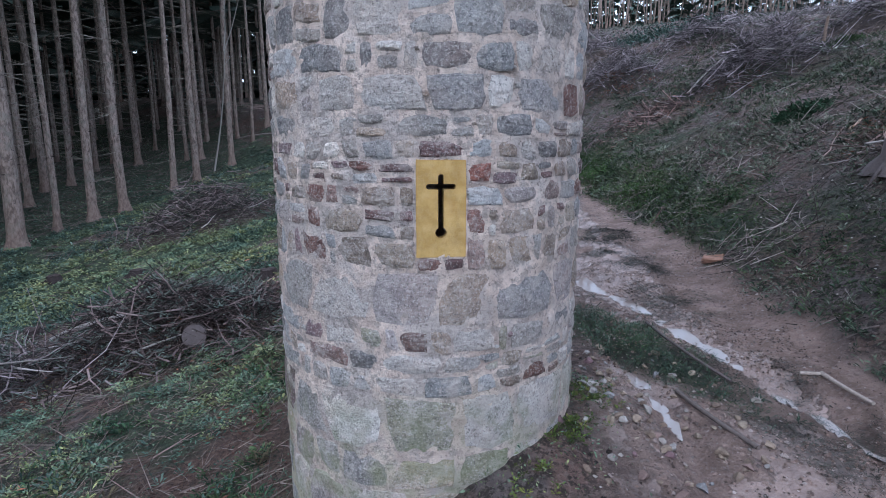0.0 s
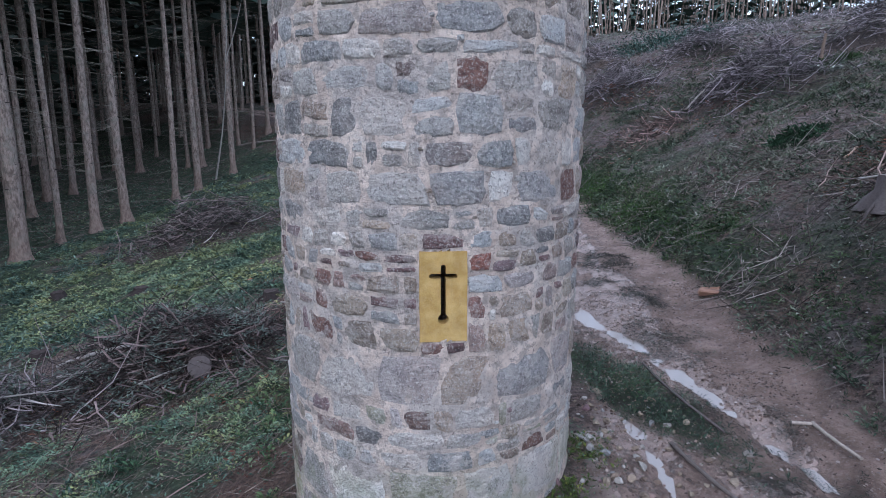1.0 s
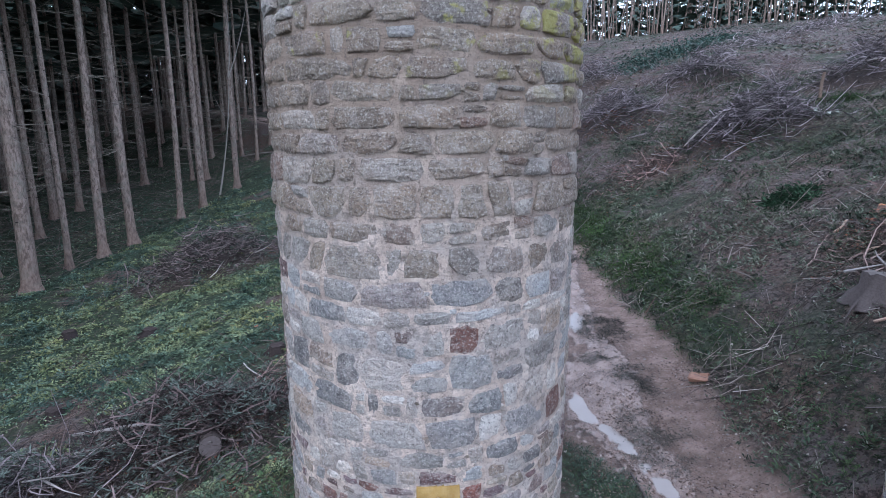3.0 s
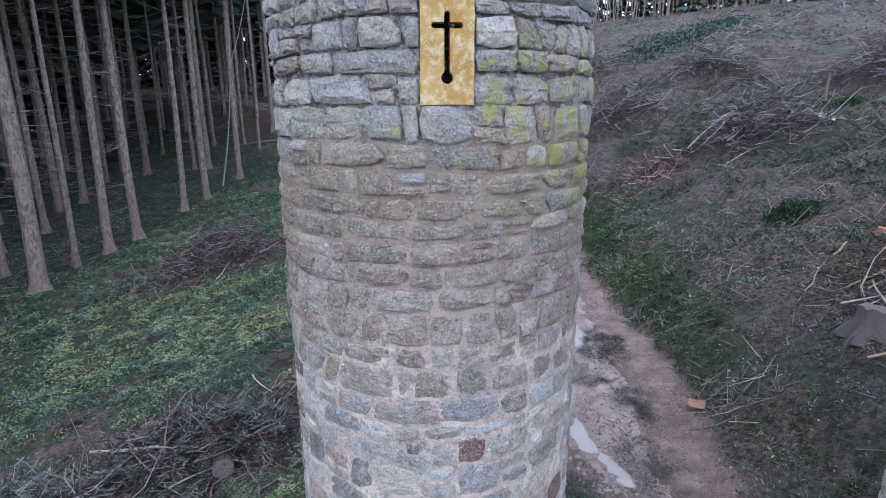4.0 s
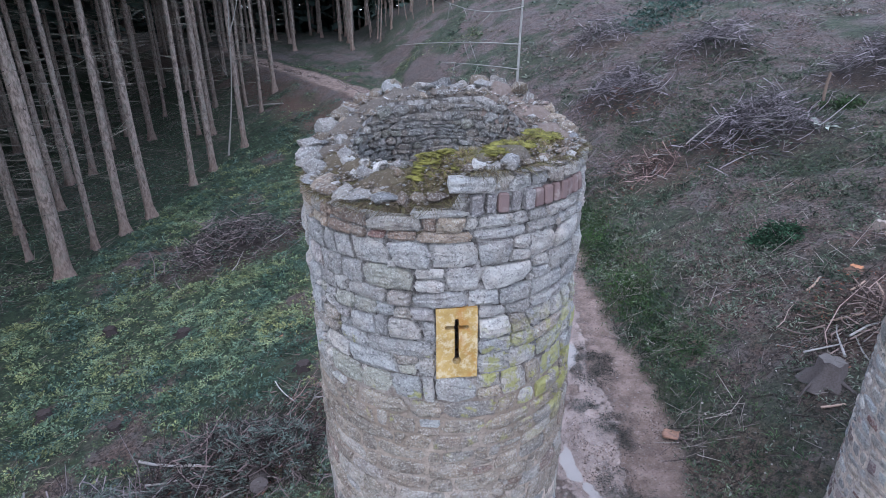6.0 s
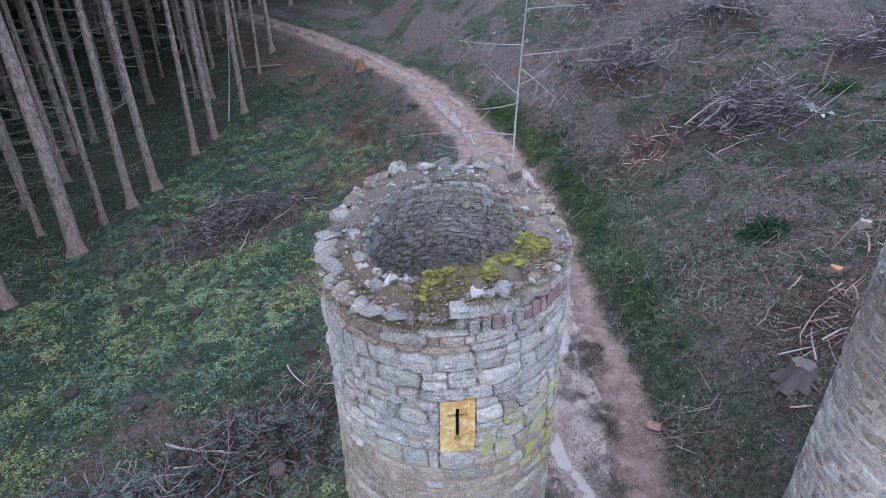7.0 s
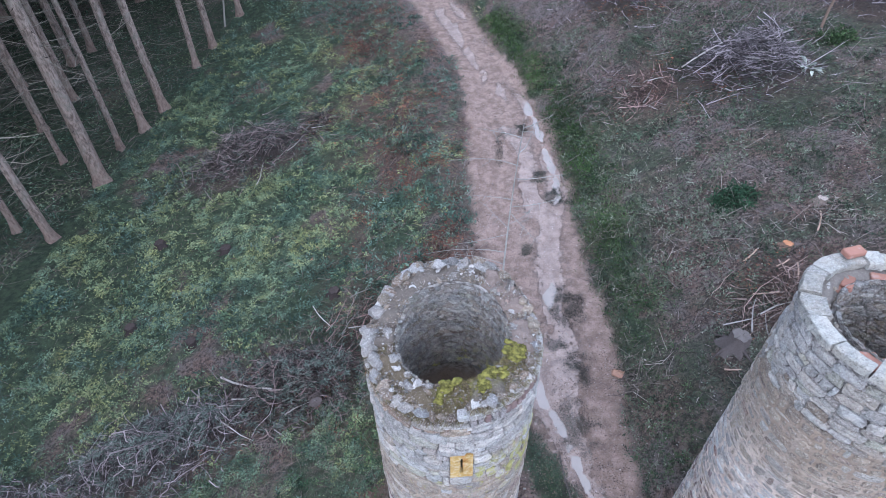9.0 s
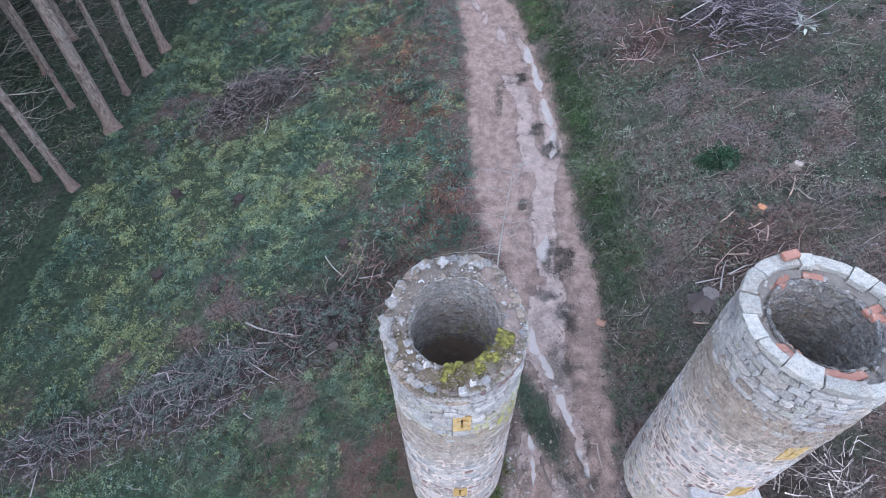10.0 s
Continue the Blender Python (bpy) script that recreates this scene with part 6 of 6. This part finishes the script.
leaves("track_grass", "dark grass strip between the ruts", "grass", scatter(30000, 0.8, 2.7, 3.0, 6.4, grass_strip), (0.03, 0.08), [(0.03, 0.05, 0.028), (0.05, 0.08, 0.04), (0.08, 0.11, 0.06)], 0.9, 0.02, 0.16)
leaves("track_tufts", "dark trampled twigs and tufts on the track", "grass", scatter(240000, 0.3, 3.4, 2.2, 20, lambda x, y: on_track(x, y) * ramp(mud(x, y)[0], 0.12, 0.45)), (0.03, 0.11), [(0.035, 0.036, 0.032), (0.06, 0.06, 0.052), (0.09, 0.09, 0.075)], 0.6, 0.015, 0.1)
leaves("tall_verge_grass", "bright green grass along the foot of the bank", "grass", scatter(110000, 1, 5, 5, 24, lambda x, y: np.exp(-((x - edge(y) - 0.5) / 0.4) ** 2) * ramp(y, 6, 9) * ramp(fbm(x, y, 73), -0.45, 0.1)), (0.05, 0.16), [(0.04, 0.075, 0.022), (0.06, 0.11, 0.034), (0.09, 0.15, 0.05)], 1.3, 0.02, 0.12)
leaves("foot_weeds", "weeds and moss at the tower's foot", "undergrowth", scatter(14000, -2.2, 1.4, 2.0, 4.2, lambda x, y: 0.6 * np.exp(-((np.hypot(x - TOWER_A[0], y - TOWER_A[1]) - 1.05) / 0.25) ** 2)), (0.02, 0.06), HERB, 1.0)
twigs("bank_twigs", "bleached twigs strewn over the bank", "twigs", scatter(10000, 3.2, 16, 2.5, 26, lambda x, y: (0.35 + 0.65 * ramp(fbm(x * 0.7, y * 0.7, 81), -0.2, 0.4)) * free(x, y)), (0.12, 0.6), (0.0035, 0.01), [(0.12, 0.09, 0.085), (0.17, 0.138, 0.136), (0.05, 0.038, 0.035), (0.24, 0.205, 0.20), (0.09, 0.07, 0.062)], 0.45)
twigs("bank_twigs", "dead branches strewn far up the bank", "twigs", scatter(9000, 2, 38, 24, 52, lambda x, y: 1 - on_track(x, y)), (0.25, 1.0), (0.005, 0.013), [(0.15, 0.125, 0.125), (0.19, 0.165, 0.165), (0.09, 0.068, 0.065)])
twigs("hill_brush", "grey brushwood strewn over the hillside", "twigs", scatter(42000, 3.4, 20, 9, 34, lambda x, y: ramp(fbm(x * 0.9, y * 0.9, 84), -0.05, 0.3) * (0.1 + 0.9 * ramp(y, 12, 17)) * free(x, y)), (0.15, 0.7), (0.005, 0.013), [(0.19, 0.162, 0.17), (0.12, 0.09, 0.095), (0.05, 0.04, 0.042), (0.26, 0.225, 0.23), (0.16, 0.10, 0.09)], 0.4)
twigs("bank_sticks", "pale and dark sticks lying on the near bank", "twigs", scatter(7000, 3.4, 8.5, 3.2, 11, lambda x, y: ramp(fbm(x * 1.2, y * 1.2, 85), -0.1, 0.25) * free(x, y)), (0.15, 0.7), (0.003, 0.009), [(0.34, 0.30, 0.28), (0.14, 0.11, 0.105), (0.05, 0.04, 0.04), (0.24, 0.20, 0.19)], 0.3)
twigs("track_brush", "dark brushwood and bracken stalks beside the track", "twigs", scatter(36000, -9, 1.5, 7.5, 30, lambda x, y: np.exp(-((x - edge(y) + 4.7) / 1.4) ** 2) * ramp(fbm(x * 1.1, y * 1.1, 86), -0.25, 0.2) * free(x, y)), (0.12, 0.6), (0.005, 0.012), [(0.07, 0.05, 0.048), (0.12, 0.09, 0.085), (0.2, 0.165, 0.16), (0.05, 0.038, 0.036), (0.15, 0.085, 0.07)], 0.45)
twigs("slope_twigs", "thin twigs lying in the herbs", "twigs", scatter(15000, -13, 0.5, 3, 24, lambda x, y: free(x, y) * (0.2 + 0.8 * (1 - cover(x, y)[0]))), (0.12, 0.6), (0.004, 0.009), [(0.16, 0.12, 0.11), (0.22, 0.18, 0.16), (0.11, 0.075, 0.065)])
twigs("wood_floor_twigs", "dead twigs on the wood floor", "twigs", scatter(9000, -26, -10, 8, 42, lambda x, y: in_forest(x, y) * 1.0), (0.3, 1.4), (0.004, 0.012), [(0.14, 0.11, 0.10), (0.2, 0.17, 0.15)])


def clods(name, label, spots, size, tones):
    """Small lumps of earth and grit."""
    x, y, z = spots
    n = len(x)
    r = nrng.uniform(size[0], size[1], n) * nrng.uniform(0.4, 1, n)
    base = np.array([(1, 0, 0), (-0.3, 0.9, 0), (-0.8, -0.1, 0.1), (0.1, -0.9, 0), (0.1, 0.1, 0.75)])
    V = np.stack([x, y, z - 0.15 * r], 1)[:, None, :] + base[None] * r[:, None, None] * nrng.uniform(0.7, 1.3, (n, 5, 3))
    F = np.concatenate([5 * np.arange(n)[:, None] + np.array([[i, (i + 1) % 4, 4]]) for i in range(4)])
    tones = np.array(tones)
    col = tones[nrng.integers(0, len(tones), n)] * nrng.uniform(0.5, 1.4, n)[:, None]
    return tagged(new(name, mesh_np(name, V.reshape(-1, 3), F, EARTH, np.repeat(col, 5, 0))), label, "grit", kind="stuff")


clods("mud_clods", "clods of mud and grit on the track", scatter(26000, 0.2, 3.9, 2.3, 20, lambda x, y: on_track(x, y) * (0.25 + 0.75 * ramp(fbm(x * 1.2, y * 1.2, 91), -0.1, 0.4))), (0.008, 0.03), [(0.34, 0.25, 0.22), (0.26, 0.19, 0.17), (0.46, 0.39, 0.37), (0.2, 0.15, 0.135)])
clods("gravel", "reddish gravel and mud crumbs on the near track", scatter(42000, 0.7, 3.7, 2.2, 7.5, lambda x, y: on_track(x, y) * (0.15 + 0.85 * ramp(fbm(x * 1.7, y * 1.7, 95), -0.1, 0.3))), (0.006, 0.02), [(0.30, 0.21, 0.18), (0.20, 0.14, 0.12), (0.12, 0.09, 0.08), (0.38, 0.31, 0.29)])
clods("earth_crumbs", "crumbs of earth and stone on the bank", scatter(34000, 0.6, 14, 2.3, 22, lambda x, y: (1 - 0.7 * cover(x, y)[0]) * free(x, y) * 0.8), (0.010, 0.036), [(0.20, 0.155, 0.135), (0.07, 0.055, 0.05), (0.45, 0.41, 0.385), (0.04, 0.032, 0.03)])
